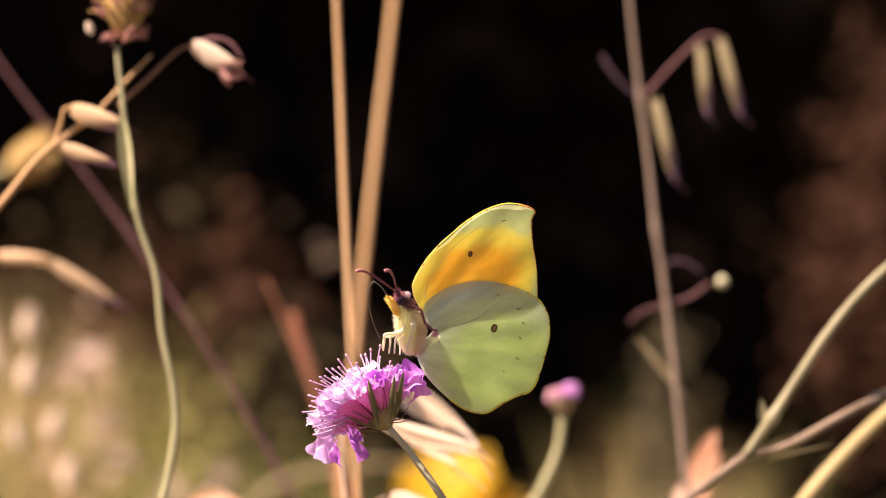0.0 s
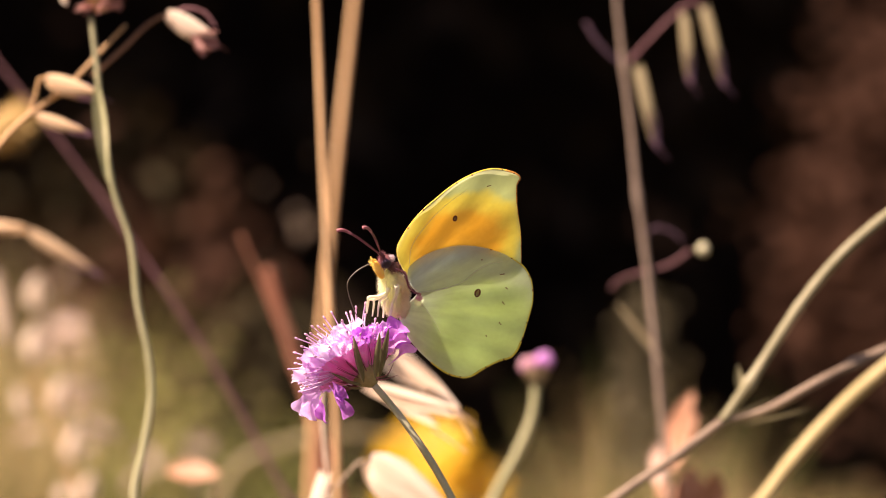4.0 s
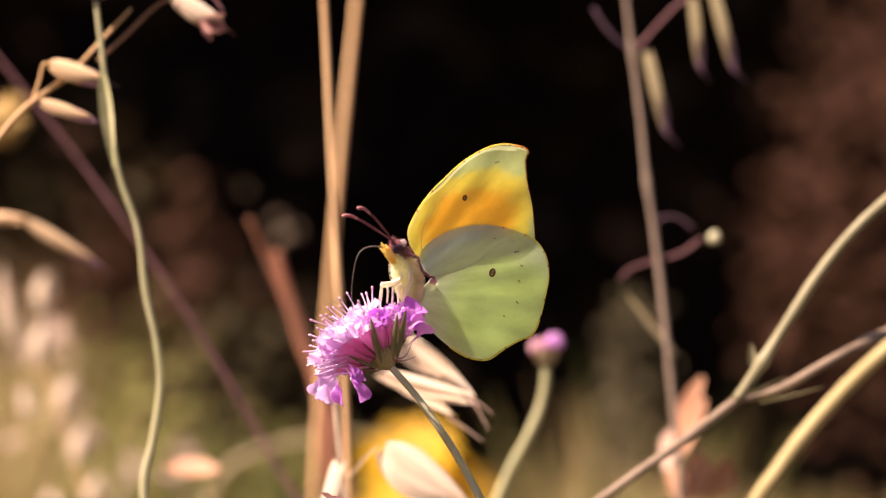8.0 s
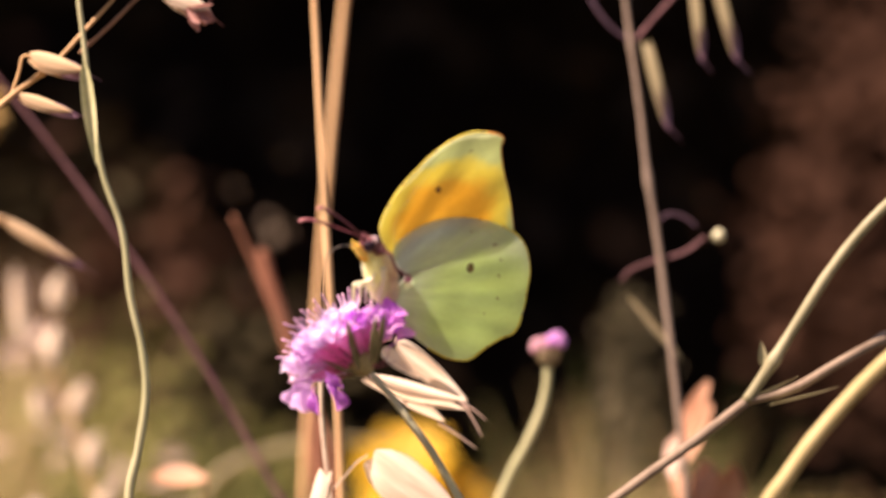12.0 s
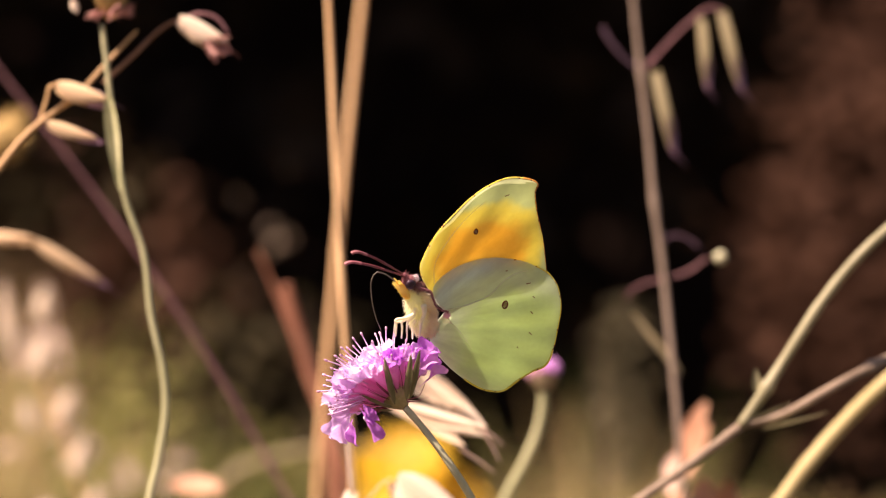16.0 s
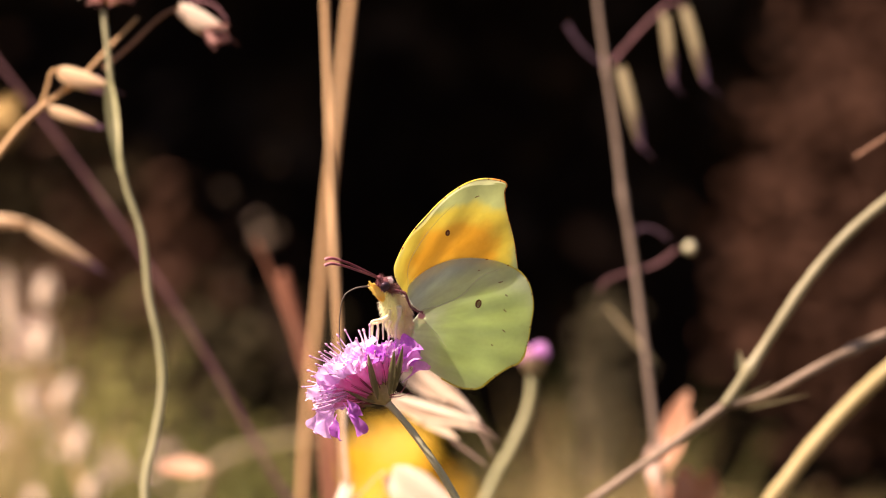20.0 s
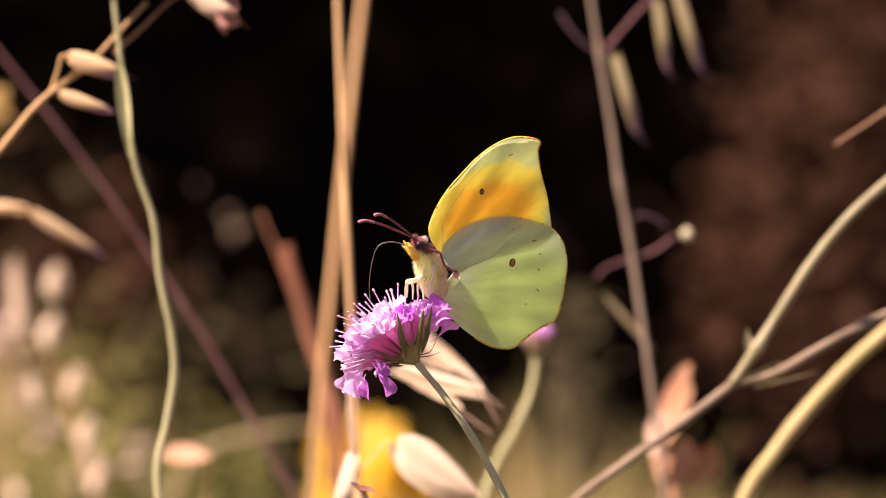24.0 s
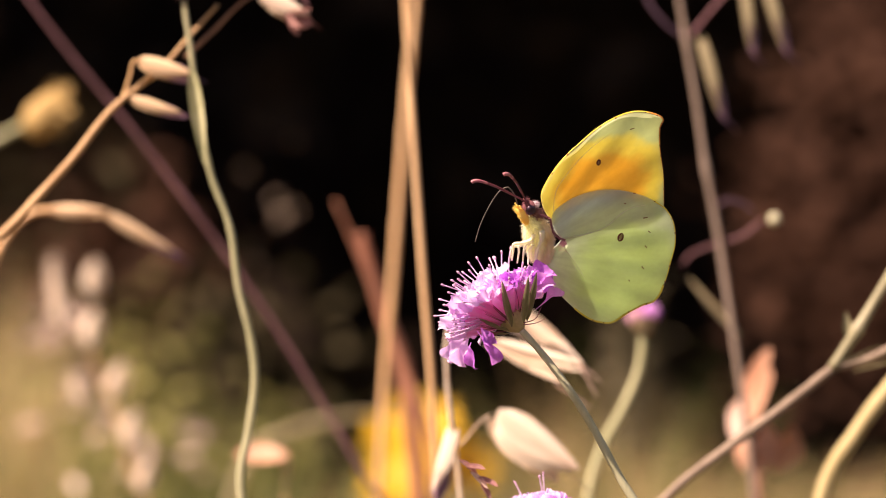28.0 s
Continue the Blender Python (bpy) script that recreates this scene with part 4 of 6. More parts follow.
for p, d, ln, bend in (((-0.0087, -0.0034, 0.3702), (-0.36, -0.95, 1.0), 0.0098, 26), ((-0.0067, -0.0036, 0.3709), (0.16, -0.90, 1.0), 0.0094, 24), ((-0.0060, -0.0030, 0.3712), (0.30, -0.78, 1.0), 0.0098, 22), ((-0.0106, -0.0026, 0.3700), (-1.0, -0.6, 0.30), 0.0050, 16)):
    part("bract", blade(ln, 0.0013, 0.6, bend, 0.42, 1, 10, 7), M_BRACT, flower_cup, "narrow olive green bract", into_cup @ aim(rel(flower, p), d, 0.0))
for p, q, e in (((-0.0066, -0.0018, 0.3709), (-0.0046, -0.003, 0.3716), (-0.0035, -0.003, 0.3737)), ((-0.0066, -0.0018, 0.3706), (-0.0048, -0.003, 0.3708), (-0.0028, -0.003, 0.3715))):
    part("bristle", tube([rel(flower, v) for v in (p, q, e)], 0.00012, 0.00005, 5, 5), M_BRISTLE, flower_cup, "dark curled calyx bristle", into_cup)


for p, d, ln, w, peak, material in (((-0.0162, -0.004, 0.3684), (-0.55, -0.1, -1), 0.0056, 0.0032, 0.6, M_LILAC), ((-0.0170, -0.003, 0.3684), (-0.9, -0.2, -0.7), 0.0054, 0.0030, 0.6, M_LILAC), ((-0.0158, -0.005, 0.3678), (-0.15, -0.1, -1), 0.0050, 0.0026, 0.65, M_VIOLET),
                                    ((-0.0147, -0.004, 0.3697), (0.62, -0.15, -0.8), 0.0072, 0.0024, 0.72, M_VIOLET), ((-0.0141, -0.004, 0.3703), (0.45, -0.15, -0.6), 0.0040, 0.0022, 0.6, M_VIOLET), ((-0.0064, -0.003, 0.3741), (0.75, -0.2, 0.7), 0.0042, 0.0022, 0.7, M_TUBE),
                                    ((-0.0044, -0.003, 0.3732), (0.72, -0.15, 0.80), 0.0060, 0.0022, 0.78, M_MAGENTA), ((-0.0050, -0.004, 0.3745), (0.45, -0.2, 0.85), 0.0056, 0.0036, 0.66, M_MAGENTA), ((-0.0049, -0.003, 0.3768), (0.50, -0.1, 0.80), 0.0050, 0.0044, 0.6, M_VIOLET)):
    bm = blade(ln * 0.92, w, 0.55, -35, peak, 0.86, 12, 9, 0.30, int(ln * 1e5))
    for v in bm.verts:
        v.co.z += 0.0006 * noise.noise(v.co * 700 + Vector((ln * 1e4, 0, 0))) * min(1, v.co.x / 0.001)
    part("petal", bm, material, flower, "crumpled outer petal", aim(rel(flower, p), d, 1.0))

# ---- the bud behind ----
bud_base = (0.0273, 0.260, 0.3640)
bud = plant("scabious_bud", (bud_base[0] - 0.012, 0.26, 0), "half-open scabious bud with pink florets on a thick green stalk", "flower bud")
stem(bud, "stalk", [bud_base, (0.0270, 0.260, 0.3596), (0.0258, 0.260, 0.3546), (0.0224, 0.260, 0.3470), (0.0187, 0.260, 0.3401), (0.0149, 0.260, 0.3281), (bud_base[0] - 0.012, 0.26, 0.2), (bud_base[0] - 0.012, 0.26, 0)], 0.00088, 0.00118, M_BUDSTALK, "grey-green stalk", wob=0.1)
b_m = Matrix.Translation(rel(bud, bud_base)) @ Matrix.Scale(0.86, 4)
cup = part("receptacle", ball((0.0029, 0.0029, 0.0026), 3, 0.1, 3, None, b_m @ Matrix.Translation((0, 0, 0.0024))), M_CUP, bud, "olive-brown bud cup")
for i in range(13):
    a = 2 * math.pi * i / 13
    part("bract", blade(0.0044, 0.0017, 0.5, 34, 0.4, 1, 6, 5), M_BUD, cup, "", b_m @ pose(0, 0, 0.0010, 0, 0, math.degrees(a)) @ Matrix.Translation((0.0022, 0, 0)) @ pose(0, 0, 0, 0, -52, 0))
for centre, r, material in ((Vector((-0.0021, -0.0004, 0.0046)), 0.0016, M_PEACH), (Vector((0.0021, -0.0008, 0.0060)), 0.0017, M_BUDLILAC), (Vector((0.0000, 0.0016, 0.0044)), 0.0020, M_PEACH)):
    for i in range(14):
        z = 1 - 1.5 * (i + 0.5) / 14
        d = Vector((math.sqrt(1 - z * z) * math.cos(2.4 * i), math.sqrt(1 - z * z) * math.sin(2.4 * i), z))
        part("floret", ball((0.0009, 0.0009, 0.0011), i, 0.25, 2, None, b_m @ Matrix.Translation(centre + d * r)), material, bud)


# ---- second flower below ----
low_base = (-0.0032, 0.030, 0.3368)
low = plant("scabious_flower", (low_base[0] + 0.004, 0.03, 0), "lilac scabious flower standing lower among the oats", "flower")
stem(low, "stalk", [low_base, (low_base[0] + 0.004, 0.03, low_base[2] - 0.05), (low_base[0] + 0.004, 0.03, 0)], 0.0008, 0.001, M_STALK)
head_of_flower(low, low_base, (0.05, 0.25, 1), 0.8, 2, 1.0, 5)


# ---- the forked stem on the one side ----
fork = plant("forked_stem", (0.0067, 0.130, 0), "branching olive scabious stem with pale nodes", "plant")
J = (0.0601, 0.130, 0.3600)
stem(fork, "main_stem", [fork.location, (0.0143, 0.130, 0.3189), (0.0270, 0.130, 0.3354), (0.0392, 0.130, 0.3448), (0.0503, 0.130, 0.3526), J], 0.0009, 0.0010, M_MAUVE, "brown lower stem", wob=0.1)
stem(fork, "branch", [J, (0.0654, 0.130, 0.3678), (0.0707, 0.130, 0.3761), (0.0774, 0.130, 0.3861), (0.0859, 0.130, 0.3957), (0.0982, 0.135, 0.4047), (0.1123, 0.140, 0.4095)], 0.0011, 0.0010, M_OLIVE, "olive green branch", wob=0.1, knots=(0.16,))
stem(fork, "branch", [J, (0.0688, 0.130, 0.3623), (0.0777, 0.130, 0.3672), (0.0866, 0.135, 0.3715), (0.0944, 0.140, 0.3746)], 0.0008, 0.0010, M_MAUVE, "purple-brown side branch", wob=0.1, knots=(0.75,))
for p, d, ln in (((0.0610, 0.130, 0.3605), (1, 0, 0.35), 0.010), ((0.0634, 0.130, 0.3664), (-0.1, 0, 1), 0.005), ((0.0640, 0.129, 0.3592), (1, -0.1, 0.16), 0.014)):
    part("bract", blade(ln, 0.0018, 0.5, 10, 0.3), M_OLIVE, fork, "small pointed bract", aim(rel(fork, p), d))

# ---- pale thick stem with its withered head ----
thick = plant("withered_flower", (0.0639, 0.190, 0), "thick pale yellow stem with a withered orange head", "plant")
stem(thick, "stem", [thick.location, (0.0663, 0.190, 0.3306), (0.0741, 0.190, 0.3446), (0.0818, 0.190, 0.3544), (0.0910, 0.190, 0.3640), (0.1006, 0.190, 0.3724)], 0.0018, 0.0015, M_PALE, "pale yellow stem", wob=0.08)
t_p = (0.1052, 0.190, 0.3764)
part("head", ball((0.0062, 0.0050, 0.0040), 3, 0.3, 3, None, Matrix.Translation(rel(thick, t_p)) @ pose(0, 0, 0, 0, -33, 0)), M_WITHER, thick, "withered orange-brown head")
part("node", ball((0.0026, 0.0024, 0.0022), 5, 0.15, 3, None, Matrix.Translation(rel(thick, (0.1007, 0.190, 0.3727)))), M_OAT, thick, "cream swelling under the head")
along = Vector((0.78, 0, 0.50)).normalized()
for i in range(90):
    a, t = 2.4 * i, i / 90
    out = Vector((-0.5 * math.cos(a), math.sin(a), 0.78 * math.cos(a)))
    d = along + out * (0.55 - 0.45 * t)
    p = rel(thick, t_p) - along * (0.0066 - 0.012 * t) + out * (0.0012 + 0.0052 * math.sin(math.pi * min(0.62, 0.9 * t)))
    part("bract", blade(0.0082 * (0.8 + 0.5 * ((i * 7) % 5) / 5), 0.0024, 0.6, 10, 0.5, 0.95, 6, 5, 0.08, i), M_WITHER, thick, "", aim(p, d, a))


# ---- the grey stem with hanging oats ----
oats = plant("oat_stalk", (0.0613, 0.260, 0), "grey-brown oat stalk with hanging spikelets", "grass stalk")
stem(oats, "stalk", [(0.0426, 0.260, 0.4673), (0.0439, 0.260, 0.4497), (0.0457, 0.260, 0.4333), (0.0474, 0.260, 0.4195), (0.0488, 0.260, 0.4056), (0.0509, 0.260, 0.3905), (0.0527, 0.260, 0.3742), (0.0547, 0.260, 0.3540), (0.0560, 0.260, 0.3389), oats.location], 0.00052, 0.0008, M_GREY, "grey-brown stalk", wob=0.08, knots=(0.22, 0.45))
stem(oats, "twig", [(0.0461, 0.260, 0.4340), (0.0423, 0.260, 0.4365), (0.0391, 0.260, 0.4402), (0.0371, 0.260, 0.4436)], 0.0004, 0.0005, M_TENDRIL, "short dark twig")
stem(oats, "twig", [(0.0467, 0.260, 0.4346), (0.0511, 0.260, 0.4396), (0.0562, 0.260, 0.4448), (0.0605, 0.260, 0.4480), (0.0638, 0.260, 0.4478)], 0.0004, 0.0003, M_PURPLE, "arching dark twig")
spikelet(oats, rel(oats, (0.0591, 0.260, 0.4462)), (0.10, 0, -1), 0.0150, M_OATG, M_OATP, 6, 0.22)
spikelet(oats, rel(oats, (0.0636, 0.260, 0.4476)), (0.26, 0, -1), 0.0170, M_OATG, M_OATP, 6, 0.22)
spikelet(oats, rel(oats, (0.0486, 0.255, 0.4340)), (0.24, 0, -1), 0.0175, M_OATG, M_OATP, 6, 0.22)
stem(oats, "twig", [(0.0513, 0.260, 0.3962), (0.0531, 0.260, 0.3975), (0.0563, 0.260, 0.3968), (0.0592, 0.260, 0.3946)], 0.00028, 0.00024, M_TENDRIL, "curled violet twig")
stem(oats, "twig", [(0.0609, 0.260, 0.3925), (0.0563, 0.260, 0.3893), (0.0495, 0.262, 0.3874), (0.0446, 0.264, 0.3854), (0.0431, 0.264, 0.3835)], 0.00036, 0.00024, M_PURPLE, "dark drooping twig")
part("seed_knob", ball((0.0013, 0.0013, 0.0014), 8, 0.08, 3, None, Matrix.Translation(rel(oats, (0.0637, 0.260, 0.3927)))), M_STALK, oats, "pale round seed knob")

part("leaf", blade(0.0185, 0.0021, 0.5, 15, 0.4), M_OATG, oats, "thin withered olive leaf", aim(rel(oats, (0.0560, 0.270, 0.3662)), (-0.70, 0, 0.72), 0.8))

# ---- the two straw stems ----
straw_a = plant("straw_stem", (-0.0146, 0.200, 0), "straight dry straw stem", "grass stalk", "straw stems")
stem(straw_a, "stalk", [straw_a.location, (-0.0172, 0.200, 0.3484), (-0.0191, 0.200, 0.3839), (-0.0206, 0.200, 0.4135), (-0.0219, 0.200, 0.4431), (-0.0233, 0.200, 0.4727)], 0.00072, 0.0006, M_STRAW, "golden straw", wob=0.04)
straw_b = plant("straw_stem", (-0.0385, 0.370, 0), "straight dry straw stem leaning across another", "grass stalk", "straw stems")
stem(straw_b, "stalk", [straw_b.location, (-0.0259, 0.370, 0.3417), (-0.0224, 0.370, 0.3829), (-0.0193, 0.370, 0.4172), (-0.0157, 0.370, 0.4515), (-0.0122, 0.370, 0.4858)], 0.00095, 0.0008, M_STRAW, "golden straw", wob=0.04)

# ---- green stem with a dry head ----
left = plant("dry_scabious", (-0.0546, 0.130, 0), "yellow-green stem that carries a dry bristly seed head", "plant")
stem(left, "stem", [(-0.0670, 0.130, 0.4403), (-0.0659, 0.130, 0.4312), (-0.0644, 0.130, 0.4178), (-0.0622, 0.130, 0.4055), (-0.0588, 0.130, 0.3955), (-0.0573, 0.130, 0.3833), (-0.0551, 0.130, 0.3733), (-0.0544, 0.130, 0.3655), (-0.0559, 0.130, 0.3543), (-0.0576, 0.130, 0.3465), (-0.0570, 0.130, 0.3343), left.location], 0.00048, 0.00095, M_GREEN, "yellow-green wavy stem", wob=0.1)
part("leaf_sheath", blade(0.020, 0.0026, 0.9, 4, 0.4), M_GREEN, left, "pale clasping leaf sheath", aim(rel(left, (-0.0658, 0.128, 0.4272)), (0.12, 0, -1)))
h_p = (-0.0655, 0.130, 0.4420)
part("seed_head", ball((0.0040, 0.0040, 0.0095), 5, 0.15, 3, None, Matrix.Translation(rel(left, h_p) + Vector((0, 0, 0.0085)))), M_SEED, left, "ochre seed head")
rng = random.Random(9)
for i in range(150):
    a, t = 2.4 * i, i / 150
    low_t = t < 0.25
    d = Vector((math.cos(a), math.sin(a), rng.uniform(-0.7, 0.2) if low_t else rng.uniform(0.2, 1.6)))
    z = 0.0004 + 0.004 * t if low_t else 0.015 * t
    w = 0.0018 if low_t else 0.0036 * math.sin(math.pi * min(1, 0.2 + 0.75 * t))
    p = rel(left, h_p) + Vector((w * math.cos(a), w * math.sin(a), z))
    part("scale", blade(rng.uniform(0.0026, 0.0050) if low_t else rng.uniform(0.0026, 0.0046), rng.uniform(0.0007, 0.0014), 0.6, 25, 0.4, 1, 5, 3), M_SEED if i % 3 == 0 and not low_t else M_ROSE, left, "", aim(p, d, a))
part("scale", blade(0.0030, 0.0018, 0.6, 25, 0.5, 0.95, 6, 5), M_OAT, left, "pale curled scale", aim(rel(left, (h_p[0] - 0.0062, 0.128, h_p[2] + 0.0004)), (-0.3, -0.3, 1), 1.0))

# ---- oat twig at the side ----
twig = plant("oat_twig", (-0.1671, 0.130, 0), "slanting dry oat stalk with papery spikelets", "grass stalk")
stem(twig, "stalk", [twig.location, (-0.1283, 0.130, 0.3675), (-0.1006, 0.130, 0.3976), (-0.0895, 0.130, 0.4094), (-0.0828, 0.130, 0.4177), (-0.0786, 0.130, 0.4216), (-0.0719, 0.133, 0.4268), (-0.0653, 0.135, 0.4341), (-0.0603, 0.135, 0.4394)], 0.0010, 0.00028, M_TWIG, "brown straw stalk", wob=0.1, knots=(0.72,))
stem(twig, "twig", [(-0.0670, 0.136, 0.4291), (-0.0614, 0.136, 0.4342), (-0.0552, 0.136, 0.4401), (-0.0513, 0.136, 0.4420)], 0.0004, 0.0003, M_BROWN, "thin side twig")
stem(twig, "twig", [(-0.0513, 0.136, 0.4417), (-0.0480, 0.136, 0.4428), (-0.0446, 0.136, 0.4419), (-0.0423, 0.136, 0.4390)], 0.0004, 0.0003, M_PURPLE, "curled bristle")
stem(twig, "twig", [(-0.0793, 0.130, 0.4213), (-0.0779, 0.130, 0.4255), (-0.0771, 0.130, 0.4283), (-0.0751, 0.130, 0.4283)], 0.0003, 0.00026, M_TWIG, "thin bent twig")
spikelet(twig, rel(twig, (-0.0759, 0.130, 0.4283)), (1, 0, -0.36), 0.0108, M_HUSKT, M_OATP, 14, 0.42, awn=True)
spikelet(twig, rel(twig, (-0.0779, 0.130, 0.4209)), (1, 0, -0.36), 0.0105, M_HUSKT, M_OATP, 10, 0.30, awn=True)
spikelet(twig, rel(twig, (-0.0520, 0.134, 0.4416)), (0.85, 0, -0.55), 0.0110, M_OAT, M_ROSE, 22, 0.42, awn=True)
for k in range(5):
    part("floret", blade(0.0050, 0.0020, 0.6, 30, 0.5, 0.9, 6, 5, 0.1, k), M_ROSE, twig, "rose-brown floret tip", aim(rel(twig, (-0.0467, 0.132, 0.4374)), (0.85, 0.5 * math.sin(2.4 * k), -0.6 + 0.45 * math.cos(2.4 * k)), k))

# ---- purple diagonal stem ----
dark = plant("purple_stem", (0.0172, 0.300, 0), "purple-brown woody stem leaning across", "plant")
stem(dark, "stem", [(-0.1268, 0.300, 0.4771), (-0.1007, 0.300, 0.4394), (-0.0824, 0.300, 0.4160), (-0.0667, 0.300, 0.3945), (-0.0523, 0.300, 0.3730), (-0.0418, 0.300, 0.3555), (-0.0326, 0.300, 0.3389), (-0.0169, 0.300, 0.3106), dark.location], 0.00042, 0.00066, M_PURPLE, "purple-brown stem", wob=0.1)

# ---- red-brown blades ----
reds = plant("red_grass", (-0.0117, 0.400, 0), "red-brown withered grass blades", "grass stalk")
for pts, tip, w in (([(-0.0406, 0.400, 0.3950), (-0.0356, 0.400, 0.3837), (-0.0299, 0.400, 0.3696), (-0.0221, 0.400, 0.3498), (-0.0163, 0.400, 0.3314), reds.location], 0.0003, 0.0012), ([(-0.0340, 0.410, 0.3867), (-0.0321, 0.410, 0.3793), (-0.0278, 0.410, 0.3651), (-0.0223, 0.410, 0.3480), reds.location], 0.0013, 0.0022)):
    bm = tube(sunk(pts, reds.location), tip, w, 8, 8)
    part("blade", bm, M_RED, reds, "tapering red-brown blade")

# ---- pale oats under the flower ----
pale = plant("pale_oat", (-0.0154, 0.140, 0), "papery cream oat spikelets on a white straw", "grass stalk")
stem(pale, "stalk", [pale.location, (-0.0140, 0.140, 0.3258), (-0.0146, 0.140, 0.3427), (-0.0160, 0.140, 0.3552), (-0.0167, 0.140, 0.3654), (-0.0163, 0.140, 0.3722), (-0.0145, 0.140, 0.3760), (-0.0114, 0.140, 0.3772), (-0.0088, 0.140, 0.3754)], 0.00055, 0.00028, M_OAT, "white straw", wob=0.1)
stem(pale, "twig", [(-0.0088, 0.140, 0.3754), (-0.0089, 0.142, 0.3728), (-0.0078, 0.142, 0.3701)], 0.00022, 0.00020, M_OAT)
stem(pale, "twig", [(-0.0088, 0.140, 0.3754), (-0.0050, 0.146, 0.3772), (-0.0032, 0.150, 0.3772)], 0.00020, 0.00018, M_OAT)
spikelet(pale, rel(pale, (-0.0073, 0.138, 0.3552)), (0.78, 0, -0.64), 0.0200, M_OAT, None, 14, 0.54, awn=True)
for name, p, d, ln, w, roll, bend, cup in (("glume", (-0.0090, 0.142, 0.3697), (0.86, 0, -0.51), 0.0210, 0.0042, 0.7, 34, 0.9),
                                            ("glume", (-0.0074, 0.146, 0.3702), (0.82, 0, -0.58), 0.0167, 0.0038, 1.1, 16, 0.7),
                                            ("lemma", (-0.0072, 0.138, 0.3707), (0.95, 0, -0.31), 0.0188, 0.0029, -1.9, -14, 0.8),
                                            ("glume", (-0.0023, 0.150, 0.3775), (0.70, 0, -0.71), 0.0187, 0.0043, -1.8, -22, 0.8),
                                            ("glume", (-0.0056, 0.156, 0.3753), (0.76, 0, -0.65), 0.0098, 0.0037, 1.0, 14, 0.6),
                                            ("lemma", (-0.0020, 0.147, 0.3765), (0.79, 0, -0.62), 0.0122, 0.0026, 1.3, 10, 0.7)):
    part(name, blade(ln, w, cup, bend, 0.38, 1.0, 12, 13, 0.01, int(ln * 1e5), ribs=0.05), M_OAT, pale, "papery cream husk", aim(rel(pale, p), d, roll))
for pts in ([(0.0096, 0.144, 0.3653), (0.0122, 0.144, 0.3637), (0.0145, 0.144, 0.3617)],
            [(0.0099, 0.144, 0.3653), (0.0119, 0.144, 0.3621), (0.0137, 0.144, 0.3585)],
            [(0.0053, 0.144, 0.3614), (0.0090, 0.144, 0.3590), (0.0125, 0.144, 0.3564)]):
    stem(pale, "awn", pts, 0.00028, 0.00010, M_PINKH, "tapering husk tip", sides=6)
spikelet(pale, rel(pale, (-0.0159, 0.130, 0.3534)), (-0.25, 0, -1), 0.0135, M_OAT, M_OATP, 10, 0.34, awn=False)
stem(pale, "twig", [(-0.0145, 0.140, 0.3495), (-0.0124, 0.140, 0.3517), (-0.0099, 0.140, 0.3545), (-0.0080, 0.140, 0.3556)], 0.00018, 0.00016, M_OAT)
for p, d, ln in (((-0.0184, 0.030, 0.3520), (0.55, 0, -0.6), 0.0040), ((-0.0173, 0.030, 0.3509), (0.9, 0, -0.3), 0.0036), ((-0.0165, 0.030, 0.3499), (0.5, 0, -0.7), 0.0044), ((-0.0151, 0.030, 0.3488), (0.9, 0, -0.6), 0.0040), ((-0.0147, 0.030, 0.3478), (0.3, 0, -0.8), 0.0036)):
    part("bud_scale", blade(ln, 0.0015, 0.8, 20, 0.4, 0.95, 7, 5, 0.1), M_PINKH if ln > 0.0042 else M_ROSE, pale, "small rose-tinged scale", aim(rel(pale, p), d, 0.6))

# ---- yellow flowers further back ----
def yellow_flower(p, axis, r, seed):
    th = plant("yellow_flower", (p[0] + 0.02, p[1], 0), "golden yellow daisy-like flower out in the meadow", "flower", "yellow flowers")
    stem(th, "stalk", [p, (p[0] + 0.01, p[1], p[2] - 0.06), (p[0] + 0.02, p[1], 0)], 0.0014, 0.002, M_GREEN)
    ax = Vector(axis).normalized()
    sd = Vector((0, 1, 0)).cross(ax).normalized()
    m = Matrix.Translation(rel(th, p)) @ Matrix((sd, ax.cross(sd), ax)).transposed().to_4x4()
    part("disc", ball((r * 0.32, r * 0.32, r * 0.18), seed, 0.1, 2, None, m), M_DISC, th, "orange flower disc")
    for i in range(18):
        part("ray", blade(r * (0.95 + 0.1 * (i % 2)), r * 0.32, 0.2, 14, 0.62, 0.9, 6, 5, 0.02, i), M_YELLOW, th, "", m @ pose(0, 0, 0.001 * (i % 2), 0, -14, 20 * i) @ Matrix.Translation((r * 0.2, 0, 0)))


yellow_flower((0.0030, 1.100, 0.3065), (-0.2, -0.6, 0.7), 0.017, 1)
yellow_flower((0.0190, 1.100, 0.2950), (0.3, -0.6, 0.7), 0.013, 2)
yellow_flower((0.0030, 1.150, 0.2866), (-0.3, -0.5, 0.7), 0.017, 3)

# ---- dry panicles ----
spike = plant("dry_panicle", (-0.0868, 0.600, 0), "dry pinkish-cream grass panicle with plump spikelets", "grass stalk")
stem(spike, "stalk", [(-0.1042, 0.602, 0.3696), (-0.1040, 0.602, 0.3564), (-0.0977, 0.602, 0.3399), (-0.0938, 0.602, 0.3250), (-0.0868, 0.602, 0.3035), spike.location], 0.0004, 0.0009, M_STRAW)
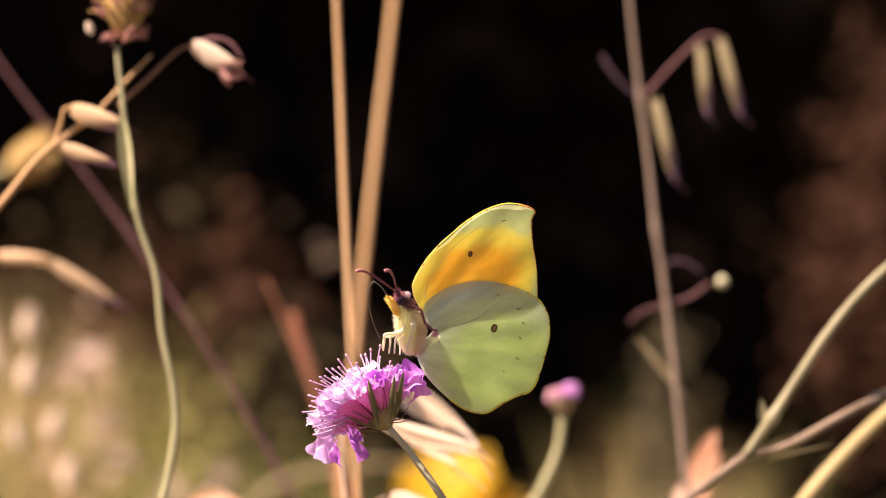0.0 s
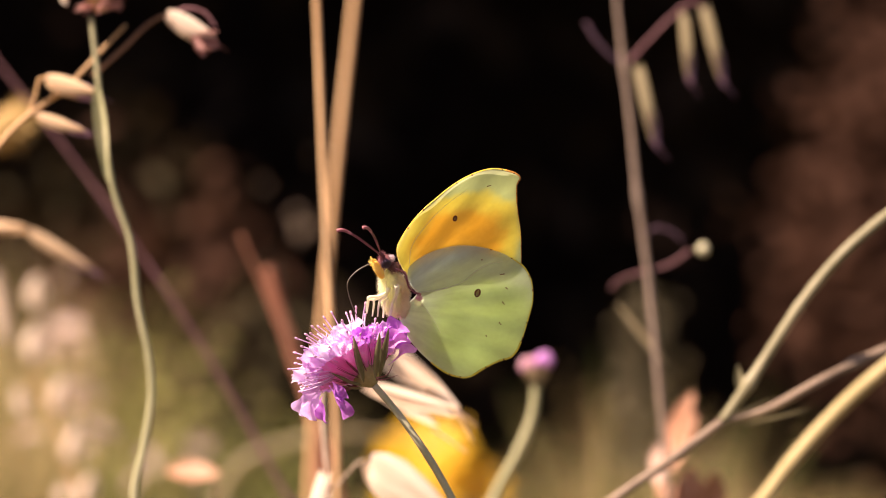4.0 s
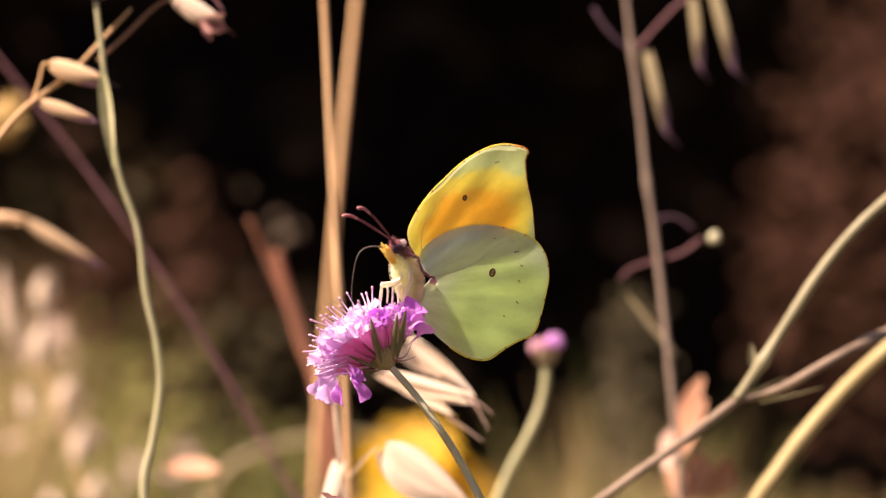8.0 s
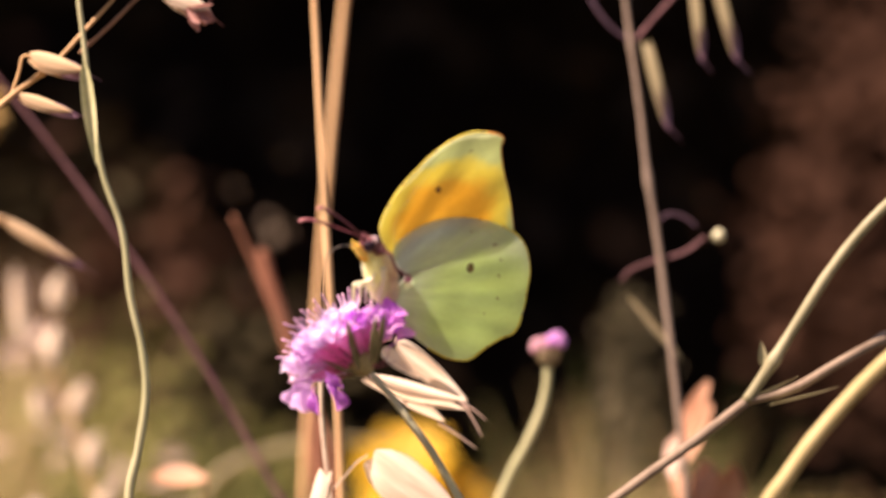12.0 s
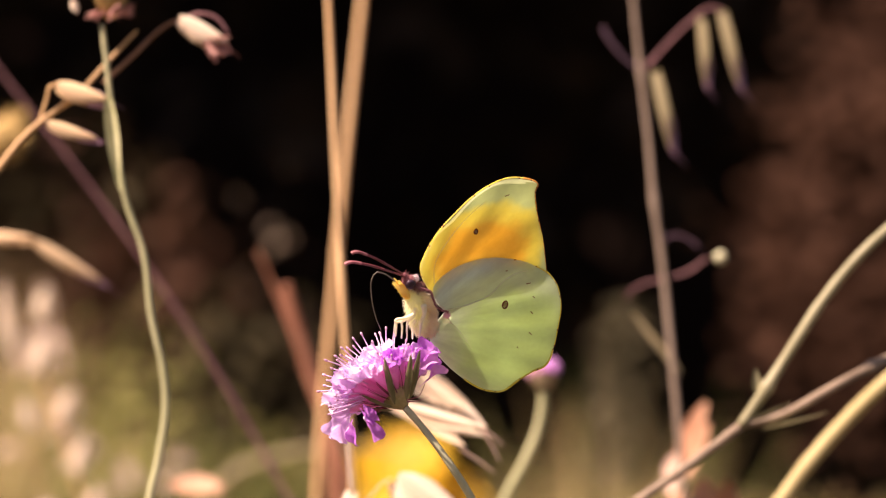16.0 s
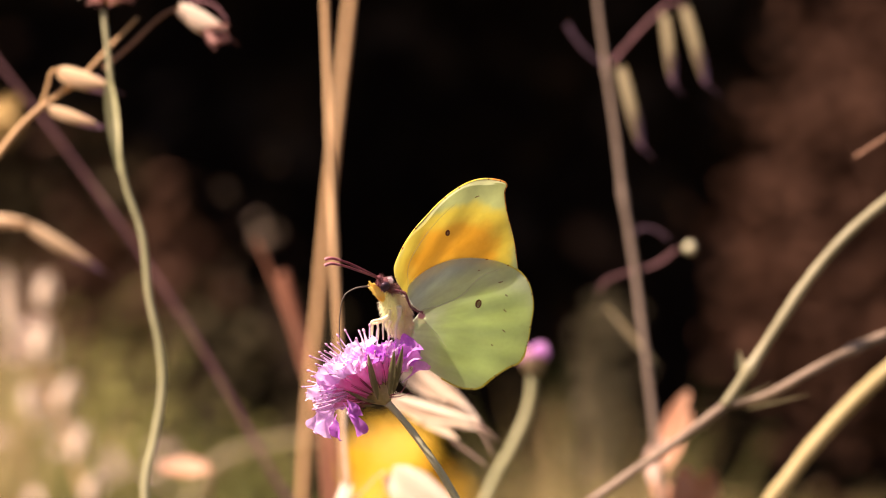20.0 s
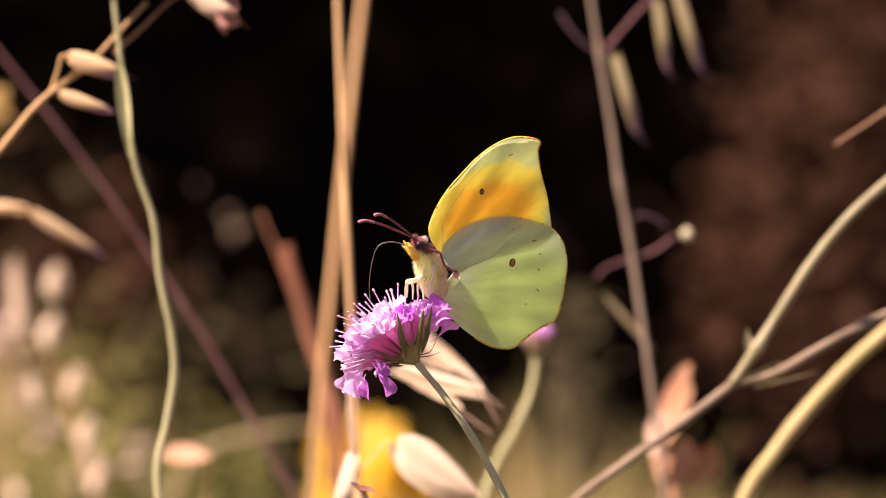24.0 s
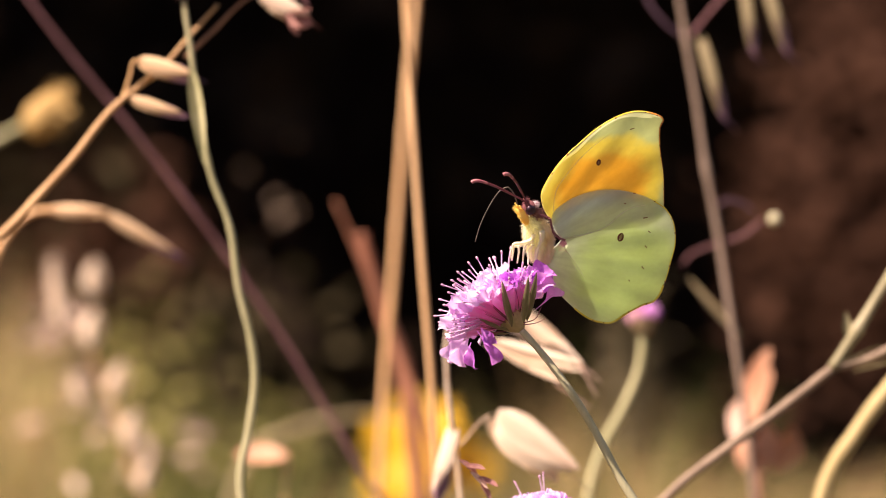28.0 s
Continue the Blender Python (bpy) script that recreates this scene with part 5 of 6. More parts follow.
for p, d, ln, fat in (((-0.1035, 0.600, 0.3743), (0.05, 0.0, 1), 0.0112, 0.58),
                      ((-0.1047, 0.600, 0.3597), (0.10, 0.1, 1), 0.0112, 0.60),
                      ((-0.0981, 0.600, 0.3445), (0.25, -0.1, 1), 0.0118, 0.56),
                      ((-0.0939, 0.600, 0.3299), (0.15, 0.0, 1), 0.0115, 0.56),
                      ((-0.1121, 0.600, 0.3647), (-0.18, 0.0, 1), 0.0230, 0.22),
                      ((-0.1070, 0.600, 0.3432), (-0.30, 0.1, 1), 0.0100, 0.50),
                      ((-0.0903, 0.600, 0.3167), (0.20, 0.0, 1), 0.0110, 0.50)):
    spikelet(spike, rel(spike, p), d, ln, M_OAT, None, 16, fat, roll=0.4, awn=False)

# ---- drooping oat ----
droop = plant("drooping_oat", (-0.1169, 0.250, 0), "arching straw with a drooping oat spikelet", "grass stalk")
stem(droop, "stalk", [droop.location, (-0.1159, 0.250, 0.3639), (-0.1122, 0.250, 0.3889), (-0.1048, 0.250, 0.3976), (-0.0960, 0.250, 0.3984)], 0.0009, 0.0006, M_STRAW)
spikelet(droop, rel(droop, (-0.0998, 0.250, 0.3984)), (1, 0, -0.08), 0.0125, M_HUSKT, None, 10, 0.28, awn=False)
spikelet(droop, rel(droop, (-0.0879, 0.250, 0.3974)), (0.84, 0, -0.52), 0.0175, M_HUSKT, M_OATP, 8, 0.20, awn=True)
stem(droop, "twig", [(-0.0960, 0.250, 0.3984), (-0.0910, 0.250, 0.3984), (-0.0873, 0.250, 0.3969)], 0.0006, 0.0005, M_STRAW)

# ---- blurred yellow-green seed head ----
knop = plant("green_seed_head", (-0.1446, 0.480, 0), "yellow-green seed head on a slanting stalk", "plant")
stem(knop, "stalk", [knop.location, (-0.1544, 0.480, 0.3804), (-0.1388, 0.480, 0.4088), (-0.1235, 0.480, 0.4184), (-0.1166, 0.480, 0.4218)], 0.0012, 0.0010, M_GREEN)
k_p = rel(knop, (-0.1112, 0.480, 0.4242))
part("seed_head", ball((0.0074, 0.0050, 0.0050), 4, 0.12, 3, None, Matrix.Translation(k_p) @ pose(0, 0, 0, 0, -42, 0)), M_SEED, knop, "yellow-green seed head")
for i in range(26):
    a = 2.4 * i
    d = Vector((0.6, 0.8 * math.sin(a), 0.6 + 0.8 * math.cos(a)))
    part("scale", blade(0.0046, 0.0028, 0.7, 60, 0.4, 1, 5, 3), M_SEED, knop, "", aim(k_p + d.normalized() * 0.004 + Vector((0.003, 0, 0.003)) * (i / 26 - 0.5) * 2, d, a))

# ---- rust-coloured husk ----
husk = plant("rusty_husk", (0.0601, 0.300, 0), "withered rust-orange husk on a dry stalk", "plant")
stem(husk, "stalk", [husk.location, (0.0600, 0.300, 0.3238), (0.0602, 0.300, 0.3395)], 0.0012, 0.0010, M_RUST)
for p, d, ln, w, material in (((0.0562, 0.300, 0.3410), (0.50, 0, 0.87), 0.0205, 0.0066, M_RUST), ((0.0575, 0.305, 0.3405), (0.55, 0.2, 0.9), 0.0160, 0.0060, M_RUST), ((0.0548, 0.297, 0.3385), (0.45, -0.1, 0.9), 0.0110, 0.0068, M_PINKH),
                              ((0.0600, 0.303, 0.3310), (0.05, 0, 1), 0.0120, 0.0090, M_RUST), ((0.0640, 0.304, 0.3312), (0.30, 0, 1), 0.0115, 0.0080, M_WITHER), ((0.0570, 0.304, 0.3315), (-0.40, 0, 1), 0.0085, 0.0060, M_RUST)):
    part("husk", blade(ln, w, 0.8, 20, 0.5, 0.94, 9, 7, 0.04), material, husk, "curled orange husk", aim(rel(husk, p), d, 0.6))

# ---- low leaves between the grass ----
low_leaf = plant("withered_leaf", (-0.0540, 0.340, 0), "pale orange withered leaf lying across the grass", "leaf")
stem(low_leaf, "stalk", [low_leaf.location, (-0.0500, 0.340, 0.3100), (-0.0486, 0.340, 0.3385)], 0.0005, 0.0004, M_STRAW)
part("leaf", blade(0.0125, 0.0062, 0.4, 10, 0.5, 0.96), M_RUST, low_leaf, "pale orange leaf", aim(rel(low_leaf, (-0.0483, 0.340, 0.3389)), (-1, 0, -0.04), -0.8))
blade_g = plant("grass_blade", (-0.0725, 0.750, 0), "olive grass blade bent over sideways", "grass stalk")
part("blade", tube(sunk([blade_g.location, (-0.0678, 0.750, 0.2939), (-0.0583, 0.750, 0.3210), (-0.0418, 0.750, 0.3288), (-0.0218, 0.750, 0.3321), (-0.0019, 0.750, 0.3308)], blade_g.location), 0.0022, 0.0006, 8, 8), M_OATG, blade_g, "olive bent blade")

# ---- swaying twig ----
sway_twig = plant("dry_twig", (0.1507, 0.150, 0), "thin brown dry twig that nods in the wind", "twig")
stem(sway_twig, "stem", [(0.0730, 0.150, 0.4132), (0.0792, 0.150, 0.4174), (0.0855, 0.150, 0.4215), (0.1055, 0.150, 0.4285), (0.1283, 0.150, 0.4204), (0.1453, 0.150, 0.3815), sway_twig.location], 0.0003, 0.0008, M_BROWN, "brown twig", wob=0.15)


# ---- movement ----
FLOWER_SWAY = [
    (0.0, -0.0023, 0.0000), (0.5, -0.0017, 0.0005), (1.0, -0.0033, -0.0007), (1.5, -0.0043, -0.0010), (2.0, -0.0039, 0.0006),
    (2.5, -0.0034, 0.0010), (3.0, -0.0023, 0.0007), (3.5, -0.0007, 0.0018), (5.5, -0.0025, 0.0001), (6.0, -0.0015, 0.0003),
    (6.5, -0.0016, 0.0003), (7.0, -0.0025, 0.0001), (7.5, -0.0033, 0.0003), (8.0, -0.0017, 0.0013), (8.5, -0.0008, 0.0021),
    (9.0, -0.0028, 0.0019), (9.5, -0.0051, 0.0013), (10.0, -0.0042, 0.0012), (10.5, -0.0019, 0.0014), (11.0, -0.0014, 0.0013),
    (11.5, -0.0033, 0.0016), (12.0, -0.0044, 0.0015), (12.5, -0.0018, 0.0026), (14.5, -0.0026, 0.0011), (15.0, -0.0019, 0.0010),
    (15.5, -0.0003, 0.0006), (16.0, -0.0018, -0.0005), (16.5, -0.0016, -0.0002), (17.0, 0.0000, 0.0000), (17.5, -0.0000, -0.0014),
    (18.0, -0.0019, -0.0021), (18.5, -0.0030, -0.0005), (19.0, -0.0022, -0.0007), (19.5, -0.0023, -0.0026), (20.0, -0.0026, -0.0039),
    (20.5, -0.0033, -0.0048), (21.0, -0.0034, -0.0057), (21.5, -0.0017, -0.0056), (23.5, -0.0025, -0.0026), (24.0, -0.0019, -0.0005),
    (24.5, -0.0003, 0.0019), (25.0, -0.0025, -0.0003), (25.5, -0.0060, -0.0021), (26.0, -0.0041, 0.0012), (26.5, 0.0019, 0.0042),
    (27.0, 0.0037, 0.0040), (27.5, 0.0017, 0.0057), (28.0, -0.0014, 0.0062),
]
BUTTERFLY = [
    (0.0, -0.0018, 0.3865, 4.3), (0.5, -0.0012, 0.3869, 5.5), (1.0, -0.0028, 0.3850, 4.8), (1.5, -0.0038, 0.3851, 4.6),
    (2.0, -0.0034, 0.3869, 4.1), (2.5, -0.0031, 0.3871, 4.3), (3.0, -0.0020, 0.3865, 4.7), (3.5, -0.0003, 0.3874, 5.7),
    (5.5, -0.0025, 0.3854, 3.8), (6.0, -0.0013, 0.3859, 4.5), (6.5, -0.0020, 0.3863, 0.7), (7.0, -0.0027, 0.3863, 1.6),
    (7.5, -0.0038, 0.3860, 1.1), (8.0, -0.0020, 0.3861, 2.0), (8.5, -0.0007, 0.3866, 2.8), (9.0, -0.0030, 0.3869, 2.5),
    (9.5, -0.0055, 0.3870, 1.4), (10.0, -0.0047, 0.3869, 1.1), (10.5, -0.0016, 0.3863, 2.4), (11.0, -0.0012, 0.3863, 1.8),
    (11.5, -0.0040, 0.3866, 0.8), (12.0, -0.0057, 0.3865, 0.2), (12.5, -0.0025, 0.3876, 0.8), (14.5, -0.0058, 0.3856, -1.1),
    (15.0, -0.0025, 0.3862, 0.1), (15.5, -0.0006, 0.3861, 0.4), (16.0, -0.0021, 0.3854, 0.2), (16.5, -0.0023, 0.3856, -1.1),
    (17.0, -0.0004, 0.3858, 0.0), (17.5, -0.0006, 0.3841, -0.3), (18.0, -0.0028, 0.3836, -1.6), (18.5, -0.0039, 0.3854, -2.0),
    (19.0, -0.0028, 0.3857, -2.3), (19.5, -0.0030, 0.3835, -2.0), (20.0, -0.0043, 0.3814, -1.9), (20.5, -0.0052, 0.3803, -2.8),
    (21.0, -0.0056, 0.3794, -2.9), (21.5, -0.0035, 0.3802, -2.3), (23.5, -0.0035, 0.3827, -2.0), (24.0, -0.0025, 0.3849, -2.2),
    (24.5, -0.0007, 0.3865, -0.4), (25.0, -0.0035, 0.3844, -1.0), (25.5, -0.0081, 0.3821, -1.6), (26.0, -0.0055, 0.3850, -0.7),
    (26.5, 0.0014, 0.3879, 1.0), (27.0, 0.0037, 0.3883, 1.0), (27.5, 0.0016, 0.3901, 3.2), (28.0, -0.0013, 0.3913, 5.2),
]
BUD_SWAY = [
    (0.0, -0.0004, -0.0005), (0.5, -0.0003, -0.0004), (1.0, -0.0012, -0.0006), (1.5, -0.0034, -0.0004), (2.0, -0.0021, -0.0006),
    (2.5, -0.0018, 0.0001), (3.0, -0.0007, -0.0003), (3.5, -0.0008, -0.0008), (5.5, -0.0018, 0.0002), (6.0, -0.0007, -0.0004),
    (6.5, -0.0002, -0.0005), (7.0, 0.0005, 0.0000), (7.5, -0.0012, 0.0012), (8.0, -0.0008, 0.0009), (8.5, -0.0007, 0.0011),
    (9.0, -0.0015, 0.0018), (9.5, -0.0011, 0.0014), (10.0, -0.0015, 0.0009), (10.5, -0.0023, 0.0011), (11.0, -0.0005, 0.0005),
    (11.5, -0.0001, 0.0014), (12.0, -0.0007, 0.0018), (12.5, -0.0014, 0.0013), (14.5, -0.0010, 0.0002), (15.0, -0.0031, 0.0004),
    (15.5, -0.0035, -0.0002), (16.0, -0.0024, 0.0000), (16.5, -0.0008, -0.0000), (17.0, 0.0000, 0.0000), (17.5, 0.0013, -0.0008),
    (18.0, 0.0001, 0.0000), (18.5, -0.0017, 0.0007), (19.0, -0.0019, 0.0004), (19.5, -0.0022, 0.0004), (20.0, -0.0013, -0.0000),
    (20.5, -0.0009, 0.0003), (21.0, -0.0013, 0.0002), (21.5, -0.0009, -0.0010), (23.5, -0.0012, 0.0012), (24.0, -0.0012, 0.0010),
    (24.5, -0.0006, 0.0013), (25.0, 0.0007, 0.0020), (25.5, 0.0011, 0.0037), (26.0, 0.0006, 0.0032), (26.5, -0.0014, 0.0021),
    (27.0, -0.0003, 0.0002), (27.5, 0.0018, 0.0017), (28.0, 0.0042, 0.0042),
]
BRANCH_SWAY = [
    (0.0, 0.0003, -0.0000), (0.5, 0.0008, -0.0002), (1.0, -0.0005, -0.0002), (1.5, -0.0012, -0.0000), (2.0, -0.0011, 0.0006),
    (2.5, -0.0010, 0.0007), (3.0, 0.0012, 0.0002), (3.5, 0.0009, 0.0002), (5.5, -0.0002, 0.0005), (6.0, 0.0001, -0.0004),
    (6.5, 0.0005, 0.0002), (7.0, 0.0003, 0.0008), (7.5, -0.0003, 0.0012), (8.0, -0.0008, 0.0010), (8.5, -0.0009, 0.0012),
    (9.0, -0.0016, 0.0012), (9.5, -0.0014, 0.0015), (10.0, -0.0021, 0.0013), (10.5, -0.0018, 0.0012), (11.0, -0.0013, 0.0007),
    (11.5, -0.0010, 0.0013), (12.0, -0.0012, 0.0017), (12.5, -0.0020, 0.0013), (14.5, -0.0011, 0.0010), (15.0, -0.0024, 0.0013),
    (15.5, -0.0027, 0.0010), (16.0, -0.0012, 0.0009), (16.5, -0.0009, 0.0005), (17.0, 0.0000, 0.0000), (17.5, 0.0003, -0.0001),
    (18.0, -0.0000, 0.0008), (18.5, -0.0012, 0.0017), (19.0, -0.0015, 0.0010), (19.5, -0.0007, 0.0011), (20.0, -0.0007, 0.0012),
    (20.5, 0.0005, 0.0016), (21.0, 0.0002, 0.0009), (21.5, 0.0010, 0.0006), (23.5, -0.0000, 0.0012), (24.0, -0.0017, 0.0016),
    (24.5, -0.0026, 0.0013), (25.0, -0.0015, 0.0016), (25.5, -0.0007, 0.0024), (26.0, -0.0014, 0.0030), (26.5, -0.0027, 0.0014),
    (27.0, -0.0020, 0.0005), (27.5, -0.0009, 0.0020), (28.0, -0.0004, 0.0039),
]
THICK_SWAY = [
    (0.0, -0.0002, 0.0000), (2.0, -0.0006, 0.0006), (3.0, 0.0010, 0.0002), (6.0, 0.0012, -0.0004), (8.0, -0.0014, 0.0010),
    (9.0, -0.0057, 0.0012), (10.0, -0.0027, 0.0013), (12.0, -0.0020, 0.0017), (15.0, -0.0010, 0.0013), (16.0, -0.0005, 0.0009),
    (18.0, 0.0008, 0.0008), (20.0, 0.0052, 0.0012), (21.0, 0.0031, 0.0009), (24.0, -0.0009, 0.0016), (25.0, -0.0054, 0.0016),
    (27.0, -0.0047, 0.0005), (28.0, -0.0031, 0.0039),
]
# seconds, first antenna (turn, swing), second antenna (turn, swing), proboscis (turn, swing), its tip (turn)
FEELERS = [
    (0.0, 28.2, 17.9, 51.9, 40.3, 39.0, 0.0, -60.0),
    (1.5, 28.0, 16.0, 50.5, 38.0, -8.0, 0.0, -26.0),
    (3.0, 27.6, 13.0, 49.0, 34.0, -55.0, 0.0, 12.0),
    (5.5, 27.0, 9.6, 47.4, 28.3, 0.0, 27.0, -5.0),
    (8.0, 25.8, 5.5, 40.5, 18.0, 4.0, 20.0, -7.0),
    (12.0, 14.2, -5.0, 33.2, 14.0, 0.0, 22.0, -3.0),
    (16.0, 11.6, -4.2, 23.6, 3.5, 26.0, 0.0, -41.0),
    (18.0, 12.0, -2.2, 18.2, 1.9, 20.0, 0.0, -23.0),
    (21.0, 19.2, 4.0, 24.2, 4.9, -14.0, 12.0, 11.0),
    (24.0, 18.6, -1.0, 33.0, 18.0, 7.0, 0.0, -4.0),
    (25.0, 18.3, -2.3, 36.4, 23.6, 15.0, 0.0, -13.0),
    (27.0, 18.6, -0.9, 40.4, 28.3, 0.0, 0.0, 8.0),
    (28.0, 16.3, -0.7, 43.3, 28.8, 52.0, 0.0, -35.0),
]
TWIG_SWAY = [
    (0.0, 0.0545, 0.0044), (19.3, 0.0407, -0.0056), (20.0, 0.0144, -0.0039), (20.5, 0.0096, 0.0019), (21.0, 0.0059, -0.0001),
    (21.5, 0.0001, -0.0018), (22.5, -0.0017, -0.0009), (23.5, 0.0013, 0.0001), (23.8, 0.0037, -0.0005), (24.1, 0.0091, -0.0056),
    (24.4, 0.0051, -0.0056), (24.7, -0.0012, -0.0030), (25.0, 0.0000, 0.0000), (25.3, 0.0128, -0.0006), (26.0, 0.0383, -0.0033),
    (28.0, 0.0439, -0.0048),
]
STRAW_A_SWAY = [
    (0.0, -0.0008, 0.0000), (1.0, -0.0009, 0.0000), (2.0, -0.0006, 0.0000), (3.0, -0.0004, 0.0000), (6.0, -0.0002, 0.0000),
    (7.0, 0.0000, 0.0000), (8.0, 0.0000, 0.0000), (9.0, -0.0001, -0.0000), (10.0, 0.0003, -0.0000), (11.0, -0.0001, -0.0000),
    (12.0, -0.0002, -0.0000), (15.0, -0.0006, 0.0000), (16.0, -0.0006, 0.0000), (17.0, -0.0006, 0.0000), (18.0, 0.0006, 0.0000),
    (19.0, 0.0004, 0.0000), (20.0, 0.0006, 0.0000), (21.0, 0.0020, 0.0000), (24.0, 0.0021, -0.0000), (25.0, 0.0015, -0.0000),
    (25.5, 0.0014, -0.0000), (26.0, 0.0009, -0.0000), (27.0, 0.0013, -0.0000), (28.0, -0.0003, -0.0000),
]
LEFT_SWAY = [
    (0.0, 0.0016, 0.0000), (0.5, 0.0020, -0.0002), (1.0, 0.0022, -0.0001), (1.5, 0.0024, -0.0002), (2.0, 0.0025, -0.0005),
    (2.5, 0.0023, -0.0004), (3.0, 0.0021, -0.0002), (3.5, 0.0015, -0.0003), (5.5, 0.0008, -0.0003), (6.0, 0.0006, -0.0002),
    (6.5, 0.0006, -0.0003), (7.0, 0.0008, -0.0004), (7.5, 0.0009, -0.0006), (8.0, 0.0012, -0.0008), (8.5, 0.0009, -0.0008),
    (9.0, 0.0010, -0.0009), (9.5, 0.0007, -0.0009), (10.0, 0.0013, -0.0010), (10.5, 0.0012, -0.0008), (11.0, 0.0012, -0.0007),
    (11.5, 0.0012, -0.0008), (12.0, 0.0016, -0.0010), (12.5, 0.0013, -0.0009), (14.5, 0.0008, -0.0008), (15.0, 0.0007, -0.0006),
    (15.5, 0.0006, -0.0006), (16.0, 0.0001, -0.0004), (16.5, 0.0001, -0.0002), (17.0, 0.0000, 0.0000), (17.5, 0.0001, -0.0001),
    (18.0, 0.0005, -0.0005), (18.5, 0.0012, -0.0008), (19.0, 0.0014, -0.0009), (19.5, 0.0010, -0.0005), (20.0, 0.0014, -0.0006),
    (20.5, 0.0017, -0.0004), (21.0, 0.0021, -0.0002), (21.5, 0.0024, -0.0002), (23.5, 0.0015, -0.0008), (24.0, 0.0014, -0.0008),
    (24.5, 0.0009, -0.0010), (25.0, 0.0001, -0.0008), (25.5, -0.0006, -0.0010), (26.0, 0.0006, -0.0012), (26.5, -0.0004, -0.0008),
    (27.0, -0.0020, -0.0001), (27.5, -0.0007, -0.0009), (28.0, -0.0007, -0.0012),
]
OAT_SWAY = [
    (0.0, -0.0017, 0.0010), (0.5, -0.0013, 0.0013), (1.0, -0.0004, 0.0012), (1.5, -0.0002, 0.0013), (2.0, -0.0002, 0.0008),
    (2.5, 0.0000, 0.0007), (3.0, 0.0007, 0.0008), (3.5, -0.0002, 0.0010), (5.5, 0.0010, 0.0013), (6.0, 0.0011, 0.0009),
    (6.5, 0.0004, 0.0003), (7.0, -0.0000, -0.0001), (7.5, 0.0000, 0.0005), (8.0, 0.0001, 0.0005), (8.5, -0.0006, 0.0007),
    (9.0, -0.0004, 0.0002), (9.5, -0.0002, 0.0006), (10.0, -0.0003, 0.0007), (10.5, -0.0007, 0.0003), (11.0, -0.0004, 0.0002),
    (11.5, -0.0008, 0.0003), (12.0, -0.0010, 0.0005), (12.5, -0.0007, 0.0007), (14.5, 0.0010, 0.0008), (15.0, 0.0007, 0.0004),
    (15.5, 0.0008, 0.0008), (16.0, 0.0009, 0.0012), (16.5, 0.0007, 0.0005), (17.0, 0.0000, 0.0000), (17.5, -0.0013, 0.0000),
    (18.0, -0.0016, 0.0007), (18.5, -0.0025, 0.0006), (19.0, -0.0026, 0.0005), (19.5, -0.0020, 0.0003), (20.0, -0.0033, 0.0003),
    (20.5, -0.0041, 0.0000), (21.0, -0.0051, -0.0001), (21.5, -0.0071, -0.0003), (23.5, -0.0056, -0.0002), (24.0, -0.0052, -0.0003),
    (24.5, -0.0043, -0.0006), (25.0, -0.0028, -0.0003), (25.5, -0.0028, 0.0004), (26.0, -0.0039, 0.0005), (26.5, -0.0024, -0.0005),
    (27.0, -0.0001, -0.0013), (27.5, -0.0028, 0.0003), (28.0, -0.0032, 0.0008),
]
RED_SWAY = [
    (0.0, -0.0040, -0.0020), (0.5, -0.0048, -0.0007), (1.0, -0.0056, 0.0005), (1.5, -0.0060, 0.0014), (2.0, -0.0059, 0.0010),
    (2.5, -0.0056, 0.0009), (3.0, -0.0053, 0.0011), (3.5, -0.0050, 0.0013), (5.5, -0.0036, 0.0025), (6.0, -0.0032, 0.0021),
    (6.5, -0.0026, 0.0025), (7.0, -0.0022, 0.0028), (7.5, -0.0022, 0.0038), (8.0, -0.0021, 0.0039), (8.5, -0.0025, 0.0043),
    (9.0, -0.0027, 0.0043), (9.5, -0.0028, 0.0046), (10.0, -0.0026, 0.0046), (10.5, -0.0025, 0.0045), (11.0, -0.0028, 0.0043),
    (11.5, -0.0029, 0.0043), (12.0, -0.0031, 0.0043), (12.5, -0.0031, 0.0045), (14.5, -0.0019, 0.0026), (15.0, -0.0014, 0.0016),
    (15.5, -0.0007, 0.0002), (16.0, -0.0005, -0.0001), (16.5, -0.0004, 0.0000), (17.0, -0.0001, 0.0004), (17.5, 0.0003, 0.0009),
    (18.0, 0.0005, 0.0016), (18.5, 0.0007, 0.0019), (19.0, 0.0009, 0.0012), (19.5, 0.0012, 0.0000), (20.0, 0.0019, -0.0008),
    (20.5, 0.0026, -0.0007), (21.0, 0.0033, -0.0004), (21.5, 0.0034, -0.0001), (23.5, 0.0039, 0.0025), (24.0, 0.0041, 0.0028),
    (24.5, 0.0046, 0.0031), (25.0, 0.0042, 0.0033), (25.5, 0.0036, 0.0042), (26.0, 0.0033, 0.0043), (26.5, 0.0037, 0.0038),
    (27.0, 0.0046, 0.0031), (27.5, 0.0051, 0.0037), (28.0, 0.0052, 0.0045),
]
